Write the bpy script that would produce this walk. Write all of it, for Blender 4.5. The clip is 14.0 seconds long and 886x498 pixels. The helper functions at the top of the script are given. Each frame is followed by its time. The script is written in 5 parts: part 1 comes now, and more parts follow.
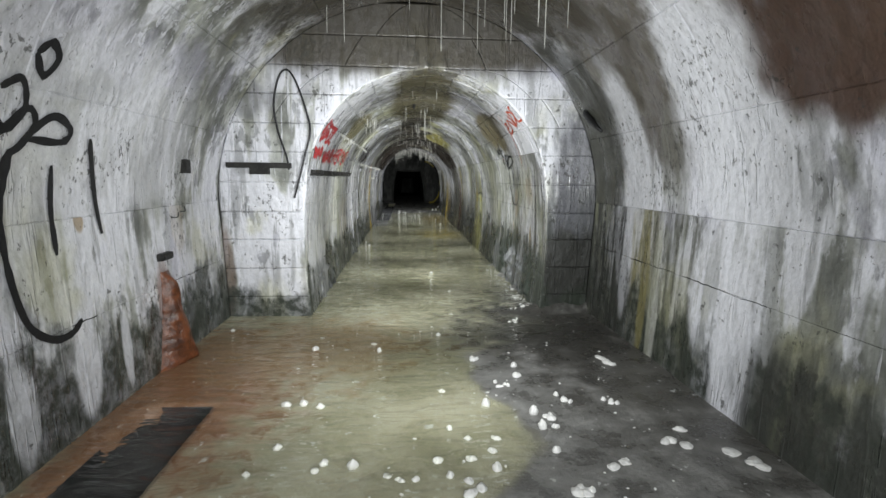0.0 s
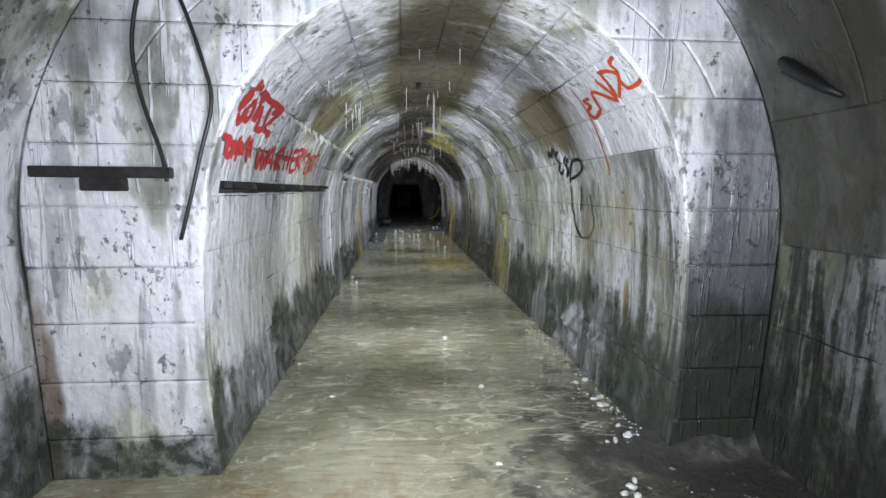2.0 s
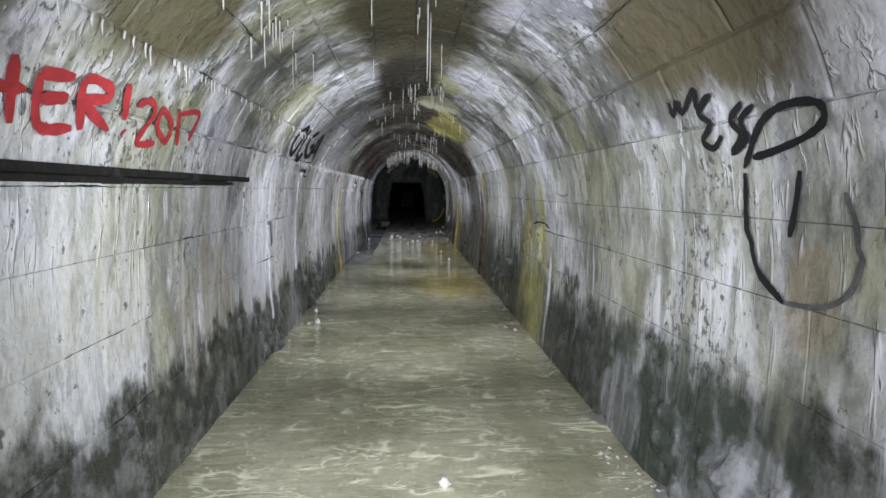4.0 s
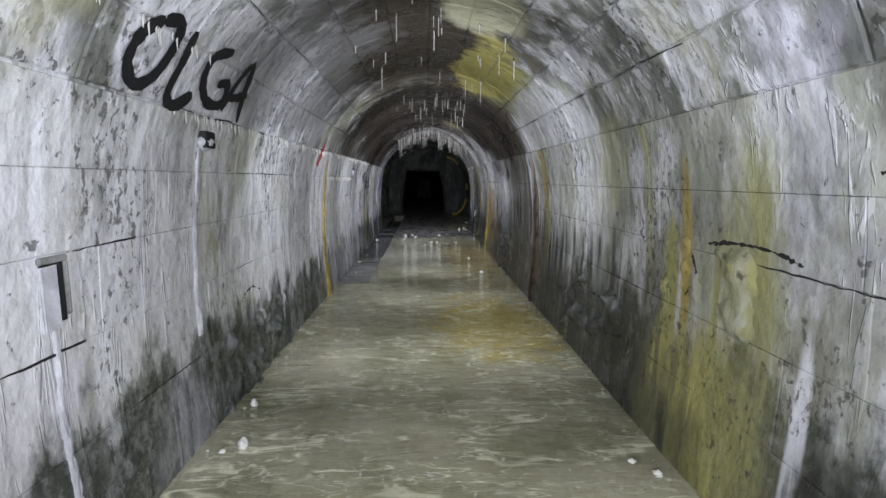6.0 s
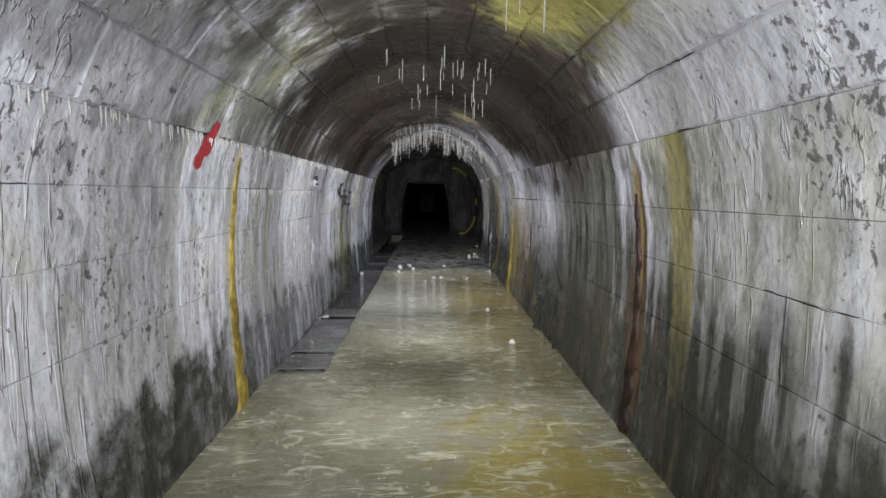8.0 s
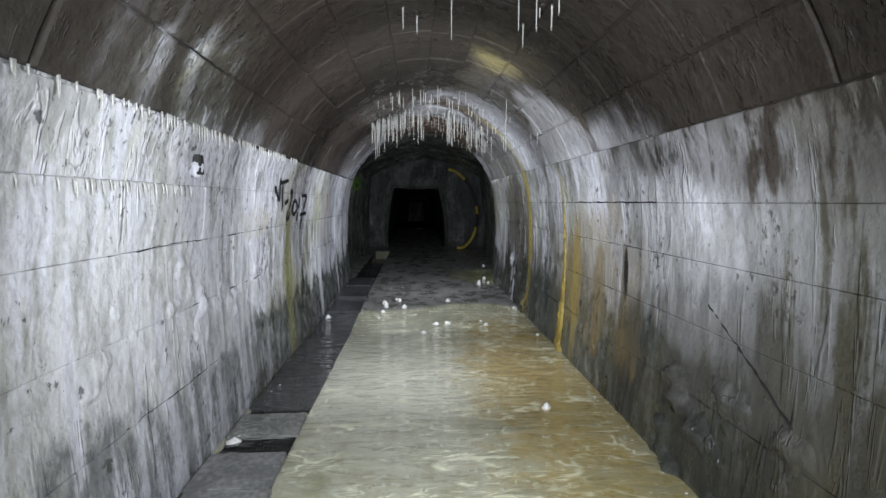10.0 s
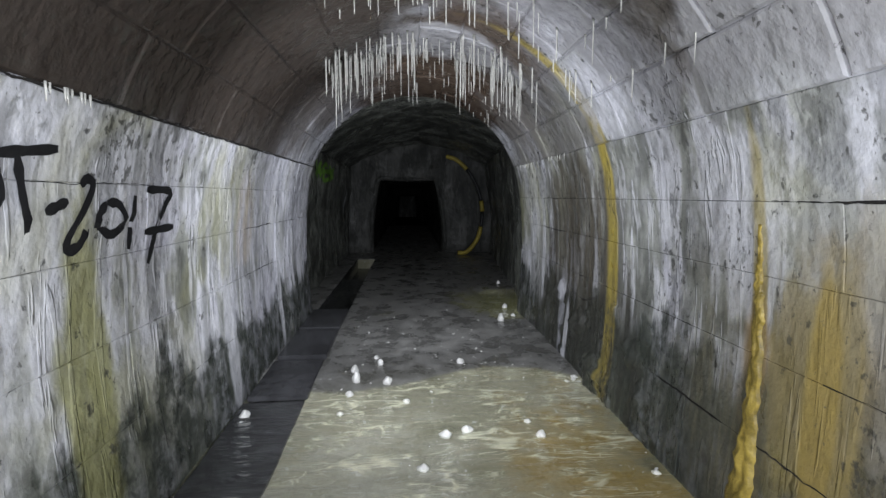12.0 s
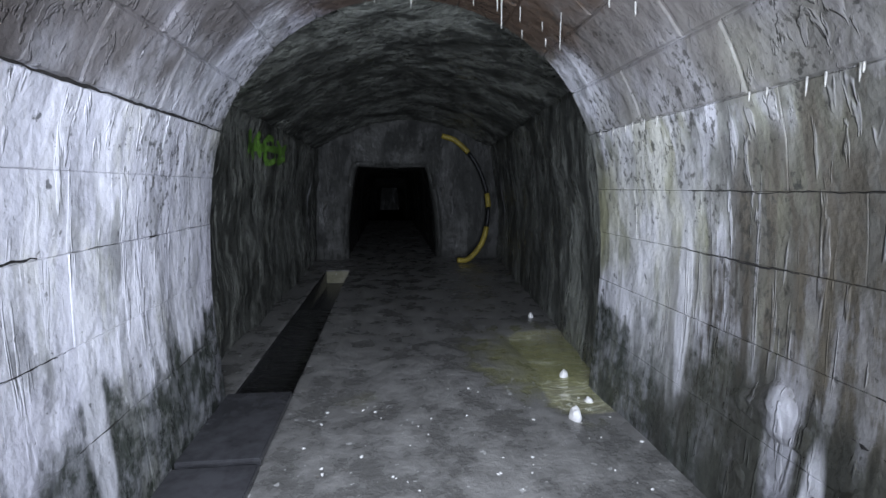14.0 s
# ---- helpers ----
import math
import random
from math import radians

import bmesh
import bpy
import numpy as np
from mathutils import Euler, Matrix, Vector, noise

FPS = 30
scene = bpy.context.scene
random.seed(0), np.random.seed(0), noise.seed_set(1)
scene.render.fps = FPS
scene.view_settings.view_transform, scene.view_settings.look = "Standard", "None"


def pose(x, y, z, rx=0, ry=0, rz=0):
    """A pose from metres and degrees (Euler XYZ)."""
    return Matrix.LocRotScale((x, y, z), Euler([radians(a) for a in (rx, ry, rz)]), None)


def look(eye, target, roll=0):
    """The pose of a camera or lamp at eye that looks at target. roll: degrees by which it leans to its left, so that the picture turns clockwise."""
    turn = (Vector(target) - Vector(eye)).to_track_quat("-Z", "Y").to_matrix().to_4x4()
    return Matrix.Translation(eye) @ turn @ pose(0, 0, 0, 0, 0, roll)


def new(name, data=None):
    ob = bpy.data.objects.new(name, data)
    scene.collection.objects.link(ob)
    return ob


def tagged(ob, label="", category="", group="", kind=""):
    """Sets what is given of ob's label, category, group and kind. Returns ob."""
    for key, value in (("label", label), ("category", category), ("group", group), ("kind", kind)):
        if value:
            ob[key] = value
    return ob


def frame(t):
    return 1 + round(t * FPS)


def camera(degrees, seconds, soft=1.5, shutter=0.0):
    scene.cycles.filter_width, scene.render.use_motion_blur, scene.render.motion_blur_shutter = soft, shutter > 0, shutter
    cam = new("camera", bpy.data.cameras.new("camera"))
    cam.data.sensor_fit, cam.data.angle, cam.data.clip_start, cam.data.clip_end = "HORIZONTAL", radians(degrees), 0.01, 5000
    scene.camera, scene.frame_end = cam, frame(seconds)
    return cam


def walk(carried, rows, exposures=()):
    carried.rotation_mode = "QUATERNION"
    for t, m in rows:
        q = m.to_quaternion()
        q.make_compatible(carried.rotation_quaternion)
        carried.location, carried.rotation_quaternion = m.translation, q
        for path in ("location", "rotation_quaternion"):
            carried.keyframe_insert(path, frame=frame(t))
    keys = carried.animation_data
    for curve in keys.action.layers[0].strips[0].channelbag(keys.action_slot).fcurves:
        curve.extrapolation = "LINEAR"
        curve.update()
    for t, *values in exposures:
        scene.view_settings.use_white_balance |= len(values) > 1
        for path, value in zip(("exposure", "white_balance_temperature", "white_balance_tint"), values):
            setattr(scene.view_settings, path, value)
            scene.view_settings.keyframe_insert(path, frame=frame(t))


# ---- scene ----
cam = camera(84.4, 14.0)
PATH = [
    (0, (-0.254, 1.92, 1.632), (-0.104, 3.893, 1.342), 0.6),
    (0.5, (-0.201, 2.701, 1.633), (-0.042, 4.676, 1.365), 0.7),
    (1, (-0.259, 3.416, 1.63), (-0.105, 5.394, 1.379), 0.7),
    (1.5, (-0.325, 4.137, 1.629), (-0.168, 6.115, 1.385), 0.6),
    (2, (-0.305, 4.842, 1.665), (-0.139, 6.821, 1.426), 0.5),
    (2.5, (-0.335, 5.518, 1.658), (-0.172, 7.497, 1.426), 0.5),
    (3, (-0.177, 6.241, 1.633), (-0.014, 8.22, 1.399), 0.6),
    (3.5, (-0.101, 6.942, 1.608), (0.076, 8.921, 1.374), 0.6),
    (3.7, (-0.064, 7.21, 1.632), (0.102, 9.189, 1.396), 0.8),
    (5.8, (-0.009, 10.543, 1.629), (0.068, 12.523, 1.36), 0.5),
    (6, (-0.037, 10.802, 1.585), (0.038, 12.781, 1.304), 0.4),
    (6.5, (0.039, 11.542, 1.51), (0.115, 13.52, 1.22), -0.1),
    (7, (0.006, 12.347, 1.542), (0.073, 14.328, 1.272), -0),
    (7.5, (0.054, 13.11, 1.557), (0.09, 15.095, 1.315), 0),
    (8, (0.019, 13.96, 1.607), (0.08, 15.947, 1.38), 0.8),
    (8.2, (-0.036, 14.311, 1.633), (0.046, 16.294, 1.389), 1.2),
    (10.3, (-0.17, 17.542, 1.53), (-0.057, 19.53, 1.342), 0.3),
    (10.5, (-0.213, 17.829, 1.547), (-0.089, 19.816, 1.354), 0.6),
    (11, (-0.145, 18.548, 1.514), (-0.021, 20.533, 1.311), 0.1),
    (11.5, (-0.135, 19.332, 1.541), (0.008, 21.315, 1.327), 0.2),
    (12, (-0.109, 20.1, 1.566), (0.035, 22.083, 1.349), -0.1),
    (12.5, (-0.104, 20.882, 1.587), (0.066, 22.862, 1.361), -0.1),
    (13, (-0.192, 21.567, 1.59), (0.001, 23.546, 1.377), -0.1),
    (13.5, (-0.159, 22.334, 1.592), (0.067, 24.309, 1.372), 0),
    (14, (-0.18, 23.031, 1.558), (0.039, 25.003, 1.306), 0),
]
walk(cam, [(t, look(eye, target, roll)) for t, eye, target, roll in PATH],
     exposures=[(0.0, 0.12, 6450, 9), (0.6, 0.03, 6400, 10), (2.5, 0.1, 6050, 14), (3.5, 0.15, 6100, 15), (5.8, 0.05, 6100, 17), (6.0, 0.12, 6100, 17), (6.5, 0.5, 6100, 17), (7.0, 0.5, 6150, 17), (7.5, 0.3, 6200, 17), (8.0, 0.35, 6250, 17), (10.3, 0.7, 6050, 13), (11.0, 0.72, 6150, 14), (11.5, 0.55, 6200, 14), (12.5, 0.95, 6000, 14), (13.3, 1.2, 5850, 17), (14.0, 1.4, 5700, 16)])

# ---- world and light ----
world = bpy.data.worlds.new("World")
scene.world = world
world.use_nodes = True
world.node_tree.nodes["Background"].inputs[0].default_value = (0.0, 0.0, 0.0, 1)

# unseen fixed spots added along the walk for a carried torch, beams ahead
TORCH_STAND_INS = [(-3.2, 170), (-0.6, 165), (1.8, 160), (4.2, 145), (6.6, 135), (9.0, 118), (11.5, 98), (14.1, 85), (16.3, 72), (18.3, 80), (20.3, 68), (22.5, 70), (24.3, 42)]
for y, watts in TORCH_STAND_INS:
    data = bpy.data.lights.new("torch_stand_in", "SPOT")
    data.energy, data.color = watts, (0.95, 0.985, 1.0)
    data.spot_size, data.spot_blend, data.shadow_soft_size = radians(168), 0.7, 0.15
    lamp = new("torch_stand_in", data)
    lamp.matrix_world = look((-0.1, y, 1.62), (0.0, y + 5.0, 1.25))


# ---- materials ----
class Nodes:
    """Short hand for building a node tree."""

    def __init__(self, name):
        self.mat = bpy.data.materials.new(name)
        self.mat.use_nodes = True
        self.tree = self.mat.node_tree
        self.bsdf = self.tree.nodes["Principled BSDF"]
        geo = self.tree.nodes.new("ShaderNodeNewGeometry")
        self.pos = geo.outputs["Position"]
        sep = self.tree.nodes.new("ShaderNodeSeparateXYZ")
        self.link(self.pos, sep.inputs[0])
        self.x, self.y, self.z = sep.outputs

    def link(self, a, b):
        self.tree.links.new(a, b)

    def put(self, value, socket):
        if hasattr(value, "is_linked"):
            self.link(value, socket)
        else:
            socket.default_value = value

    def math(self, op, a, b=0.0, c=0.0):
        n = self.tree.nodes.new("ShaderNodeMath")
        n.operation = op
        for v, s in zip((a, b, c), n.inputs):
            self.put(v, s)
        return n.outputs[0]

    def ramp(self, v, lo, hi, a=0.0, b=1.0):
        n = self.tree.nodes.new("ShaderNodeMapRange")
        n.interpolation_type = "SMOOTHSTEP"
        for v, s in zip((v, lo, hi, a, b), n.inputs):
            self.put(v, s)
        return n.outputs[0]

    def vec(self, sx, sy, sz, off=0.0):
        n = self.tree.nodes.new("ShaderNodeMapping")
        self.link(self.pos, n.inputs["Vector"])
        n.inputs["Scale"].default_value = (sx, sy, sz)
        n.inputs["Location"].default_value = (off, off * 1.7, off * 0.6)
        return n.outputs[0]

    def noise(self, sx, sy=None, sz=None, detail=4.0, rough=0.55, off=0.0, warp=0.0):
        n = self.tree.nodes.new("ShaderNodeTexNoise")
        self.link(self.vec(sx, sx if sy is None else sy, sx if sz is None else sz, off), n.inputs["Vector"])
        n.inputs["Scale"].default_value = 1.0
        n.inputs["Detail"].default_value = detail
        n.inputs["Roughness"].default_value = rough
        n.inputs["Distortion"].default_value = warp
        return n.outputs["Fac"]

    def mix(self, f, a, b):
        n = self.tree.nodes.new("ShaderNodeMix")
        n.data_type = "RGBA"
        self.put(f, n.inputs["Factor"])
        for v, s in ((a, n.inputs["A"]), (b, n.inputs["B"])):
            if isinstance(v, tuple):
                s_ = [k for k in n.inputs if k.name == s.name and k.type == "RGBA"][0]
                s_.default_value = (*v, 1)
            else:
                s_ = [k for k in n.inputs if k.name == s.name and k.type == "RGBA"][0]
                self.link(v, s_)
        return [o for o in n.outputs if o.type == "RGBA"][0]

    def blot(self, a, b, a0, b0, ra, rb, ragged, k=0.9, soft=0.22):
        """A blot's mask, for staining and painted shade: an ellipse with a ragged edge."""
        u = self.math("MULTIPLY_ADD", a, 1 / ra, -a0 / ra)
        v = self.math("MULTIPLY_ADD", b, 1 / rb, -b0 / rb)
        d = self.math("SQRT", self.math("ADD", self.math("MULTIPLY", u, u), self.math("MULTIPLY", v, v)))
        d = self.math("MULTIPLY_ADD", ragged, k, d)
        return self.ramp(d, 1.0 + 0.5 * k - soft, 1.0 + 0.5 * k + soft, 1.0, 0.0)

    def finish(self, colour, rough, height=None, depth=0.01, strength=1.0, spec=0.5):
        if isinstance(colour, tuple):
            self.bsdf.inputs["Base Color"].default_value = (*colour, 1)
        else:
            self.link(colour, self.bsdf.inputs["Base Color"])
        self.put(rough, self.bsdf.inputs["Roughness"])
        self.bsdf.inputs["Specular IOR Level"].default_value = spec
        if height is not None:
            n = self.tree.nodes.new("ShaderNodeBump")
            n.inputs["Strength"].default_value = strength
            n.inputs["Distance"].default_value = depth
            self.link(height, n.inputs["Height"])
            self.link(n.outputs[0], self.bsdf.inputs["Normal"])
        return self.mat


WHITE, PALE, GREY = (0.74, 0.74, 0.78), (0.45, 0.455, 0.42), (0.20, 0.205, 0.185)
DAMP, ALGAE, OCHRE = (0.058, 0.049, 0.034), (0.034, 0.041, 0.031), (0.42, 0.33, 0.07)
RUST, TAN, OLIVE = (0.20, 0.075, 0.03), (0.42, 0.32, 0.20), (0.33, 0.33, 0.13)


def lining(name, stains_and_shade=(), over=(), chalk=0.0, algae=0.52, plane="yz", relief=1.0, gloss=0.5, tones=(GREY, PALE, WHITE)):
    """Old wet concrete: grey blocks, white lime skin, streaks, an algae band along the foot, and ragged blots of
    staining, some of painted shade.
    """
    n = Nodes(name)
    big = n.noise(0.55, detail=6.0, rough=0.6, off=3.1, warp=0.4)
    mid = n.noise(2.2, detail=5.0, rough=0.58, off=7.7)
    fine = n.noise(24.0, detail=3.0, rough=0.5)
    broad = n.noise(3.0, 3.0, 0.62, detail=3.5, rough=0.5, off=1.3, warp=0.5)
    drip = n.noise(6.5, 6.5, 0.9, detail=1.5, rough=0.5, off=5.0, warp=0.35)
    lump = n.noise(11.0, 11.0, 6.0, detail=2.0, rough=0.45, off=27.0, warp=0.4)
    tone = n.math("ADD", n.math("MULTIPLY", broad, 0.45), n.math("MULTIPLY_ADD", mid, 0.45, n.math("MULTIPLY", big, 0.25)))
    col = n.mix(n.ramp(tone, 0.50 - chalk, 0.635 - chalk), tones[0], tones[1])
    skin = n.math("ADD", n.math("MULTIPLY", broad, 0.55), n.math("MULTIPLY_ADD", drip, 0.2, n.math("MULTIPLY", big, 0.45)))
    lime = n.ramp(n.math("MULTIPLY_ADD", mid, 0.18, skin), 0.675 - chalk, 0.735 - chalk)
    col = n.mix(lime, col, tones[2])
    col = n.mix(n.ramp(drip, 0.55, 0.66, 0.0, 0.45), col, tuple(c * 0.6 for c in tones[0]))
    soot = n.noise(1.9, 1.9, 0.9, detail=6.0, rough=0.6, off=12.0, warp=0.3)
    col = n.mix(n.ramp(soot, 0.565, 0.66, 0.0, 0.6), col, tuple(c * 0.5 for c in tones[0]))
    scab = n.noise(5.0, 5.0, 2.4, detail=6.0, rough=0.62, off=21.0)
    col = n.mix(n.ramp(scab, 0.57, 0.62, 0.0, 0.55), col, tuple(c * 0.55 for c in tones[0]))
    col = n.mix(n.ramp(scab, 0.43, 0.37, 0.0, 0.5), col, tones[2])
    wick = n.noise(15.0, 15.0, 1.3, detail=3.0, rough=0.6, off=71.0, warp=0.5)
    zone = n.ramp(n.noise(1.1, 1.1, 0.8, detail=3.0, rough=0.55, off=83.0), 0.44, 0.60)
    drips = n.math("MULTIPLY", n.ramp(wick, 0.56, 0.63), zone)
    col = n.mix(n.math("MULTIPLY", drips, 0.8), col, tones[2])
    col = n.mix(n.math("MULTIPLY", n.ramp(wick, 0.42, 0.36), n.math("SUBTRACT", 0.42, n.math("MULTIPLY", zone, 0.35))), col, tuple(c * 0.45 for c in tones[0]))
    tinge = n.noise(0.8, 0.8, 0.6, detail=4.0, rough=0.6, off=95.0, warp=0.5)
    pale = 1.0 if tones[2][0] > 0.6 else 0.0
    col = n.mix(n.ramp(tinge, 0.52, 0.64, 0.0, 0.45 * pale), col, (0.47, 0.46, 0.24))
    col = n.mix(n.ramp(tinge, 0.46, 0.36, 0.0, 0.35 * pale), col, (0.60, 0.58, 0.72))
    ragged = n.math("ADD", n.math("MULTIPLY", broad, 0.4), n.math("MULTIPLY_ADD", scab, 0.32, n.math("MULTIPLY", mid, 0.28)))
    streak = n.noise(9.0, 9.0, 0.8, detail=4.0, rough=0.6, off=40.0, warp=0.3)
    thin = n.ramp(n.math("MULTIPLY_ADD", fine, 0.15, streak), 0.47, 0.63, 1.0, 0.35)
    axes = {"x": n.x, "y": n.y, "z": n.z}

    def stain_and_shade(col, a0, b0, ra, rb, tint, amount, *k):
        k = list(k)
        spot = k.pop() if k and isinstance(k[-1], str) else plane
        m = n.blot(axes[spot[0]], axes[spot[1]], a0, b0, ra, rb, ragged, *(k or (2.2,)))
        if len(spot) > 2:
            m = n.math("MULTIPLY", m, n.math("GREATER_THAN", n.x, 0.0) if spot[2] == "R" else n.math("LESS_THAN", n.x, 0.0))
        if plane == "yz" and min(ra, rb) > 0.2:
            m = n.math("MULTIPLY", m, thin)
        return n.mix(n.math("MULTIPLY", m, amount), col, tint)

    for values in stains_and_shade:
        col = stain_and_shade(col, *values)
    if algae:
        edge = n.math("MULTIPLY_ADD", mid, -0.9, n.math("MULTIPLY_ADD", broad, -0.22, n.math("MULTIPLY_ADD", scab, -0.9, n.math("ADD", n.z, 1.01))))
        foot = n.ramp(edge, algae - 0.08, algae + 0.16, 0.97, 0.0)
        patch = n.noise(7.0, detail=7.0, rough=0.7, off=15.0)
        col = n.mix(n.math("MULTIPLY", foot, n.ramp(patch, 0.42, 0.62, 1.0, 0.72)), col, ALGAE)
    for values in over:
        col = stain_and_shade(col, *values)
    pits = n.noise(9.0, detail=5.0, rough=0.6, off=9.0)
    speck = n.noise(26.0, 26.0, 17.0, detail=5.0, rough=0.68, off=52.0, warp=0.3)
    where = n.ramp(n.noise(1.3, 1.3, 1.0, detail=4.0, rough=0.6, off=61.0), 0.46, 0.68, 0.0, 0.13)
    col = n.mix(n.ramp(n.math("ADD", speck, where), 0.645, 0.71, 0.0, 0.75), col, (0.05, 0.048, 0.04))
    col = n.mix(n.ramp(pits, 0.66, 0.70, 0.0, 0.75), col, (0.045, 0.045, 0.04))
    col = n.mix(n.ramp(fine, 0.35, 0.75, 0.0, 0.12), col, tuple(c * 0.45 for c in tones[0]))
    wet = n.math("MULTIPLY_ADD", lime, -0.10, n.ramp(ragged, 0.44, 0.56, 0.54, 0.24))
    h = n.math("ADD", n.math("MULTIPLY", fine, 0.05), n.math("MULTIPLY_ADD", lump, 0.35, n.math("MULTIPLY", drip, 0.4)))
    h = n.math("MULTIPLY_ADD", drips, 0.22, h)
    h = n.math("ADD", h, n.math("MULTIPLY_ADD", mid, 1.0, n.math("MULTIPLY_ADD", scab, -0.5, n.math("MULTIPLY", pits, -0.3))))
    return n.finish(col, wet, h, 0.034 * relief, 0.95, spec=gloss)


LEFT = lining("lining_left", chalk=0.05, algae=0.55, over=[
    (8.6, 0.25, 0.4, 0.4, WHITE, 0.5, 5.0), (12.57, 1.4, 0.04, 0.5, WHITE, 0.8, 2.0), (15.5, 0.8, 0.05, 0.5, WHITE, 0.8, 1.8), (16.1, 1.1, 0.05, 0.5, WHITE, 0.8, 1.4), (22.15, 0.65, 0.14, 0.9, (0.34, 0.33, 0.14), 0.6, 3.0), (25.15, 0.6, 0.08, 0.55, WHITE, 0.7, 2.6), (19.45, 0.3, 1.9, 0.6, (0.62, 0.62, 0.66), 0.75, 2.6), (23.75, 0.5, 0.1, 0.55, WHITE, 0.6, 2.6), (13.5, 0.15, 0.35, 0.3, (0.45, 0.45, 0.5), 0.7, 1.6)], stains_and_shade=[
    # broad olive blot at y 12.6: the torch's greenish distance tint as colour
    (12.6, 1, 4.0, 1.2, (0.52, 0.53, 0.42), 0.45, 1.6), (19.02, 1.2, 1.0, 1.0, (0.45, 0.45, 0.28), 0.5, 1.4),
    (11.1, 0.75, 0.5, 0.5, TAN, 0.35), (9, 1.1, 0.5, 0.35, OLIVE, 0.25), (12.6, 0.9, 0.22, 0.7, TAN, 0.25),
    (17.58, 1.15, 0.09, 0.9, OCHRE, 0.9, 0.8), (17.59, 0.25, 0.15, 0.5, OCHRE, 0.9, 0.8), (15.2, 0.9, 0.7, 0.5, WHITE, 0.6),
    (19, 1, 1.0, 0.9, OLIVE, 0.35), (21.15, 1.35, 0.35, 0.12, OCHRE, 0.35), (22.15, 0.75, 0.15, 0.9, OLIVE, 0.65, 2.8),
    (24.15, 1.4, 0.18, 0.35, TAN, 0.6), (19.15, 0.95, 2.3, 1.3, WHITE, 1.0, 1.5), (25.35, 1, 1.6, 1.5, (0.60, 0.60, 0.66), 0.75, 1.8), (15.9, 1.1, 1.5, 0.9, WHITE, 0.65, 1.8), (12.8, 1.25, 1.0, 0.7, WHITE, 0.55, 2.2), (8.9, 1.05, 1.3, 0.8, WHITE, 0.55, 2.2), (8.8, 0.9, 1.0, 0.7, (0.66, 0.66, 0.62), 0.5, 1.6), (12.9, 0.9, 1.1, 0.9, (0.64, 0.63, 0.66), 0.6, 1.6)])
